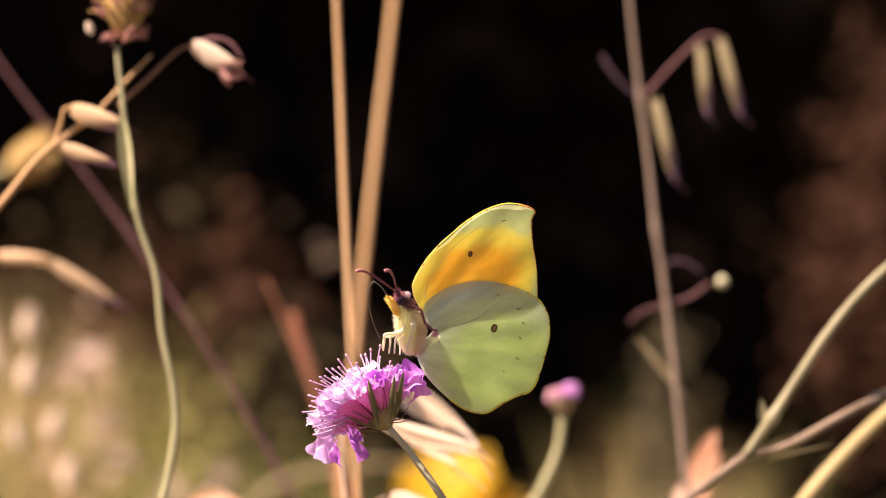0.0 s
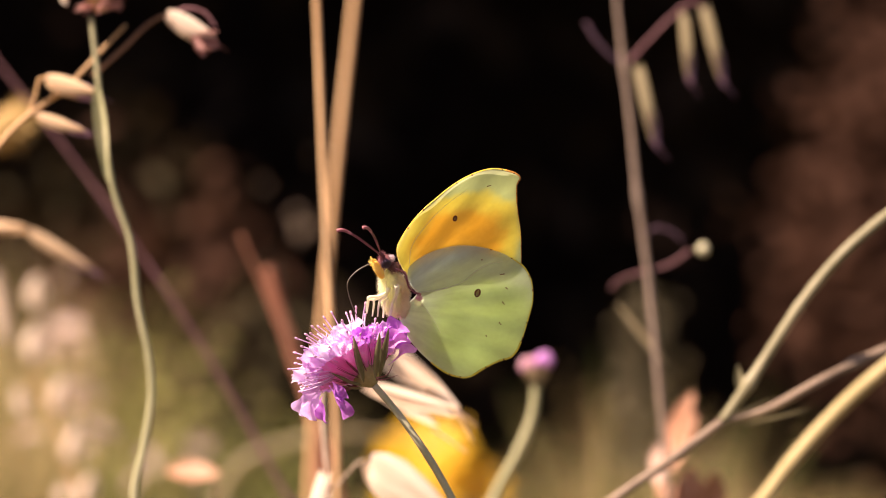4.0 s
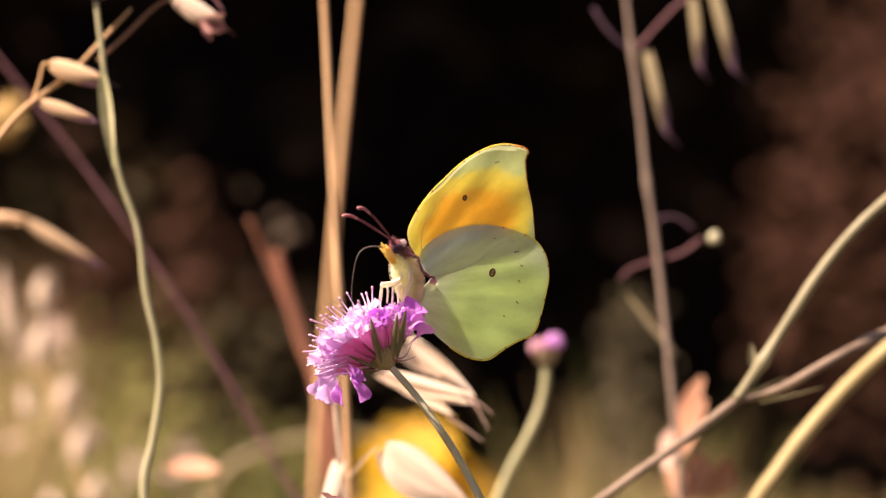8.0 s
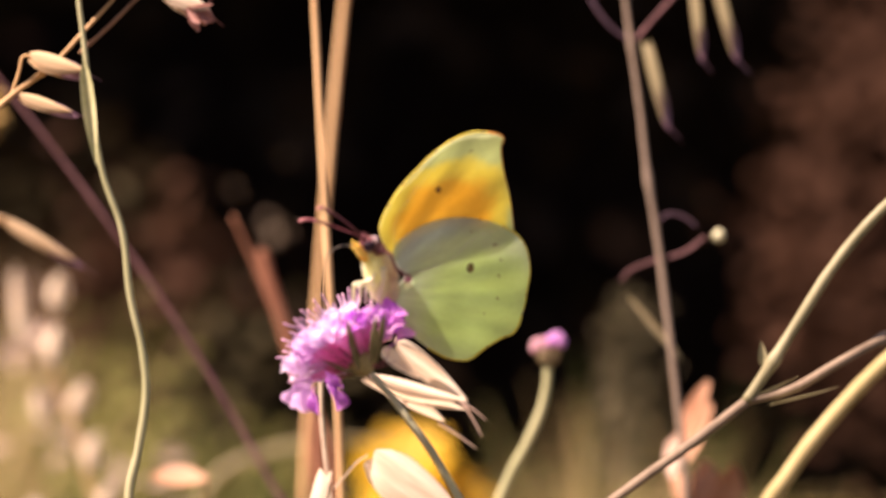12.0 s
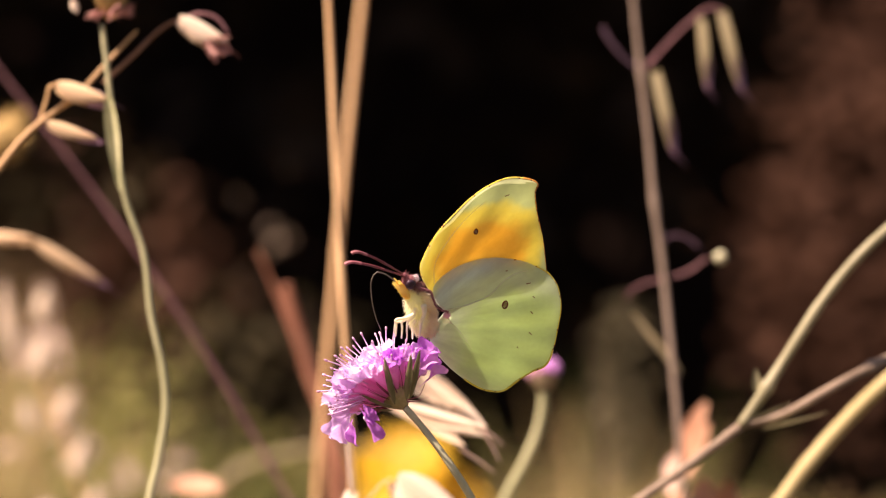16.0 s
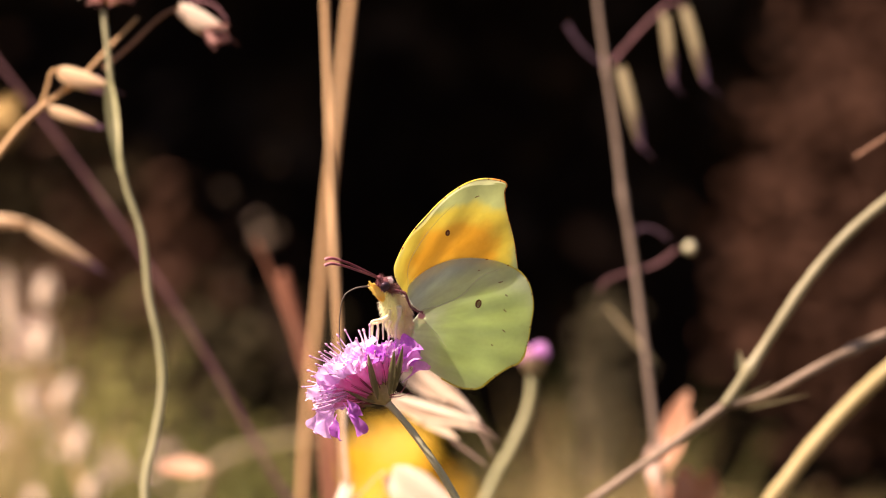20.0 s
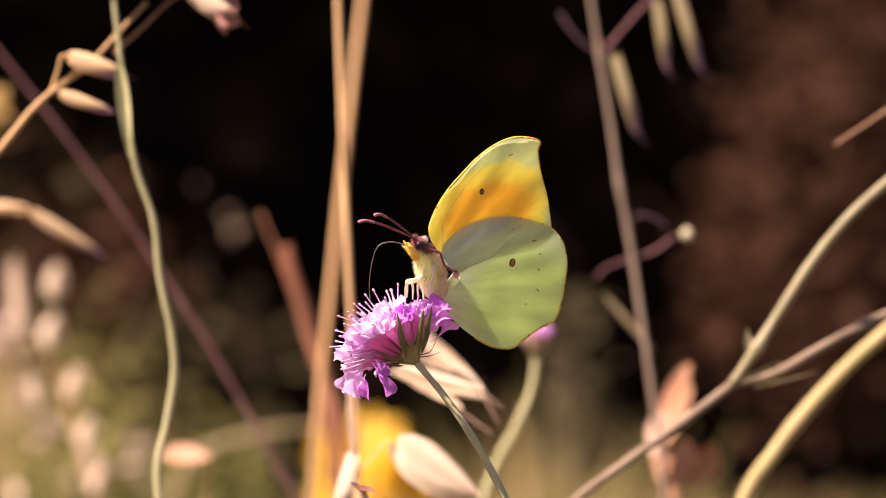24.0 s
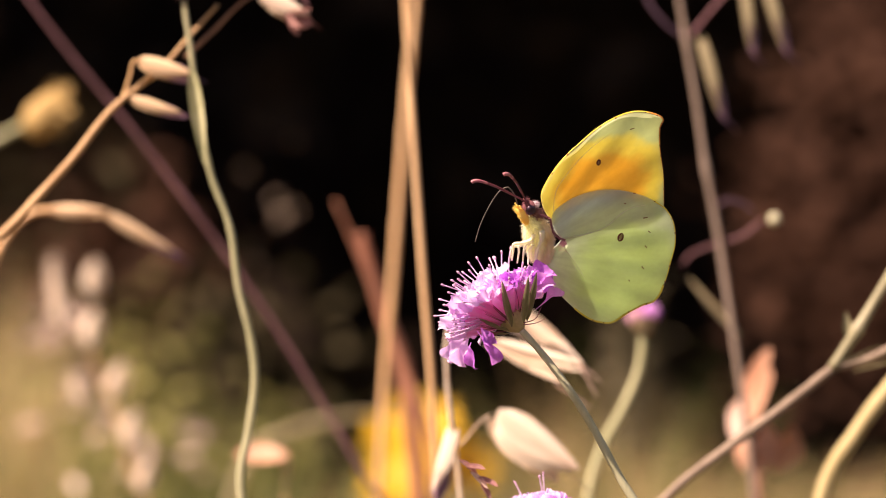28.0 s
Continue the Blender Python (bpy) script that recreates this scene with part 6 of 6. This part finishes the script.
HUSK_SWAY = [
    (0.0, 0.0004, -0.0015), (0.5, 0.0004, -0.0008), (1.0, 0.0005, 0.0000), (1.5, 0.0005, 0.0004), (2.0, 0.0004, 0.0003),
    (2.5, 0.0005, 0.0003), (3.0, 0.0005, -0.0000), (3.5, 0.0006, -0.0001), (5.5, 0.0006, 0.0008), (6.0, 0.0006, 0.0008),
    (6.5, 0.0006, 0.0001), (7.0, 0.0006, 0.0002), (7.5, 0.0005, 0.0006), (8.0, 0.0005, 0.0013), (8.5, 0.0004, 0.0017),
    (9.0, 0.0003, 0.0016), (9.5, 0.0003, 0.0022), (10.0, 0.0004, 0.0019), (10.5, 0.0004, 0.0019), (11.0, 0.0003, 0.0013),
    (11.5, 0.0003, 0.0016), (12.0, 0.0002, 0.0013), (12.5, 0.0002, 0.0018), (14.5, 0.0007, 0.0007), (15.0, 0.0007, 0.0006),
    (15.5, 0.0008, 0.0005), (16.0, 0.0008, 0.0002), (16.5, 0.0009, 0.0001), (17.0, 0.0009, -0.0003), (17.5, 0.0009, -0.0006),
    (18.0, 0.0008, -0.0002), (18.5, 0.0008, 0.0004), (19.0, 0.0009, 0.0003), (19.5, 0.0009, -0.0001), (20.0, 0.0010, -0.0006),
    (20.5, 0.0010, -0.0009), (21.0, 0.0011, -0.0017), (21.5, 0.0011, -0.0020), (23.5, 0.0009, 0.0020), (24.0, 0.0008, 0.0022),
    (24.5, 0.0007, 0.0019), (25.0, 0.0006, 0.0016), (25.5, 0.0004, 0.0022), (26.0, 0.0003, 0.0033), (26.5, 0.0003, 0.0029),
    (27.0, 0.0004, 0.0022), (27.5, 0.0005, 0.0024), (28.0, 0.0005, 0.0033),
]
STRAW_B_SWAY = [
    (0.0, 0.0017, 0.0000), (1.0, 0.0006, 0.0000), (2.0, -0.0004, 0.0000), (3.0, -0.0015, 0.0000), (6.0, 0.0001, 0.0000),
    (7.0, 0.0006, 0.0000), (8.0, 0.0000, 0.0000), (9.0, -0.0011, -0.0000), (10.0, -0.0002, -0.0000), (11.0, 0.0001, -0.0000),
    (12.0, -0.0007, -0.0000), (15.0, -0.0003, 0.0000), (16.0, -0.0000, 0.0000), (17.0, 0.0005, 0.0000), (18.0, -0.0001, 0.0000),
    (19.0, 0.0004, 0.0000), (20.0, -0.0000, 0.0000), (21.0, 0.0019, 0.0000), (24.0, 0.0046, -0.0000), (25.0, 0.0036, -0.0000),
    (25.5, 0.0016, -0.0000), (26.0, -0.0002, -0.0000), (27.0, 0.0003, -0.0000), (28.0, 0.0010, -0.0000),
]
PANICLE_SWAY = [
    (0.0, -0.0167, 0.0000), (1.0, -0.0099, 0.0000), (2.0, -0.0047, 0.0000), (3.0, -0.0090, 0.0000), (5.5, -0.0063, 0.0000),
    (7.0, -0.0046, 0.0000), (9.0, -0.0016, 0.0000), (12.0, 0.0051, 0.0000), (15.0, 0.0010, 0.0000), (17.0, -0.0051, 0.0000),
    (20.0, 0.0002, 0.0000), (24.0, 0.0066, 0.0000), (25.0, 0.0018, 0.0000), (26.0, -0.0016, 0.0000), (27.0, 0.0005, 0.0000),
    (28.0, 0.0000, 0.0000),
]
PALE_SWAY = [
    (0.0, -0.0034, -0.0049), (0.5, -0.0032, -0.0046), (1.0, -0.0045, -0.0055), (1.5, -0.0052, -0.0057), (2.0, -0.0049, -0.0045),
    (2.5, -0.0046, -0.0041), (3.0, -0.0038, -0.0044), (3.5, -0.0026, -0.0035), (5.5, -0.0036, -0.0049), (6.0, -0.0028, -0.0047),
    (6.5, -0.0028, -0.0047), (7.0, -0.0033, -0.0049), (7.5, -0.0038, -0.0047), (8.0, -0.0025, -0.0039), (8.5, -0.0018, -0.0033),
    (9.0, -0.0031, -0.0035), (9.5, -0.0046, -0.0040), (10.0, -0.0038, -0.0040), (10.5, -0.0020, -0.0038), (11.0, -0.0016, -0.0039),
    (11.5, -0.0029, -0.0036), (12.0, -0.0037, -0.0038), (12.5, -0.0019, -0.0029), (14.5, -0.0024, -0.0040), (15.0, -0.0019, -0.0042),
    (15.5, -0.0008, -0.0045), (16.0, -0.0018, -0.0053), (16.5, -0.0017, -0.0051), (17.0, -0.0006, -0.0050), (17.5, -0.0002, -0.0060),
    (18.0, -0.0012, -0.0067), (18.5, -0.0016, -0.0054), (19.0, -0.0006, -0.0055), (19.5, -0.0003, -0.0070), (20.0, -0.0001, -0.0081),
    (20.5, -0.0009, -0.0088), (21.0, -0.0012, -0.0095), (21.5, -0.0002, -0.0094), (23.5, -0.0016, -0.0070), (24.0, -0.0014, -0.0053),
    (24.5, 0.0005, -0.0035), (25.0, -0.0001, -0.0052), (25.5, -0.0018, -0.0066), (26.0, 0.0002, -0.0049), (26.5, 0.0016, -0.0035),
    (27.0, -0.0001, -0.0046), (27.5, 0.0004, -0.0018), (28.0, 0.0000, 0.0000),
]


def sway(th, rows, h, hinge=0.0):
    """A plant that leans from its foot, or from a height at which it bends; rows: seconds and the shift in metres at height h, across and up."""
    x, y, z = th.location
    turn = [(t, math.atan2(dx, h - hinge), dz) for t, dx, dz in rows]
    walk(th, [(t, pose(x - hinge * math.sin(a), y, z + dz + hinge * (1 - math.cos(a)), 0, math.degrees(a), 0)) for t, a, dz in turn])


def motions():
    sway(flower, FLOWER_SWAY, flower_base[2] - 0.005)
    still = FLOWER_SWAY[-1]
    near = [(t, dx - still[1], dz - still[2]) for t, dx, dz in FLOWER_SWAY]
    sway(low, near, low_base[2])
    sway(pale, PALE_SWAY, 0.35)
    sway(bud, BUD_SWAY, bud_base[2] - 0.005)
    sway(fork, BRANCH_SWAY, J[2])
    sway(sway_twig, TWIG_SWAY, 0.42)
    sway(left, LEFT_SWAY, 0.43)
    sway(twig, LEFT_SWAY, 0.43)
    sway(oats, OAT_SWAY, 0.43, 0.31)
    sway(reds, RED_SWAY, 0.38)
    sway(husk, HUSK_SWAY, 0.36)
    sway(thick, THICK_SWAY, 0.38)
    sway(spike, PANICLE_SWAY, 0.36)
    sway(straw_a, STRAW_A_SWAY, 0.45)
    sway(straw_b, STRAW_B_SWAY, 0.45)
    walk(butterfly, [(t, pose(x, 0, z, 0, a, 0) @ pose(0, 0, 0, 0, 0, 20) @ pose(0, 0, 0, 24)) for t, x, z, a in BUTTERFLY])
    for k, an in enumerate(feelers):
        p = an.matrix_basis.translation.copy()
        walk(an, [(r[0], pose(*p) @ pose(0, 0, 0, 0, r[1 + 2 * k], 0) @ pose(0, 0, 0, 0, 0, r[2 + 2 * k])) for r in FEELERS])
    p = tongue.matrix_basis.translation.copy()
    walk(tongue, [(r[0], pose(*p) @ pose(0, 0, 0, 0, r[5], 0) @ pose(0, 0, 0, 0, 0, r[6])) for r in FEELERS])
    p = tongue_tip.matrix_basis.translation.copy()
    walk(tongue_tip, [(r[0], pose(*p) @ pose(0, 0, 0, 0, r[7], 0)) for r in FEELERS])


motions()
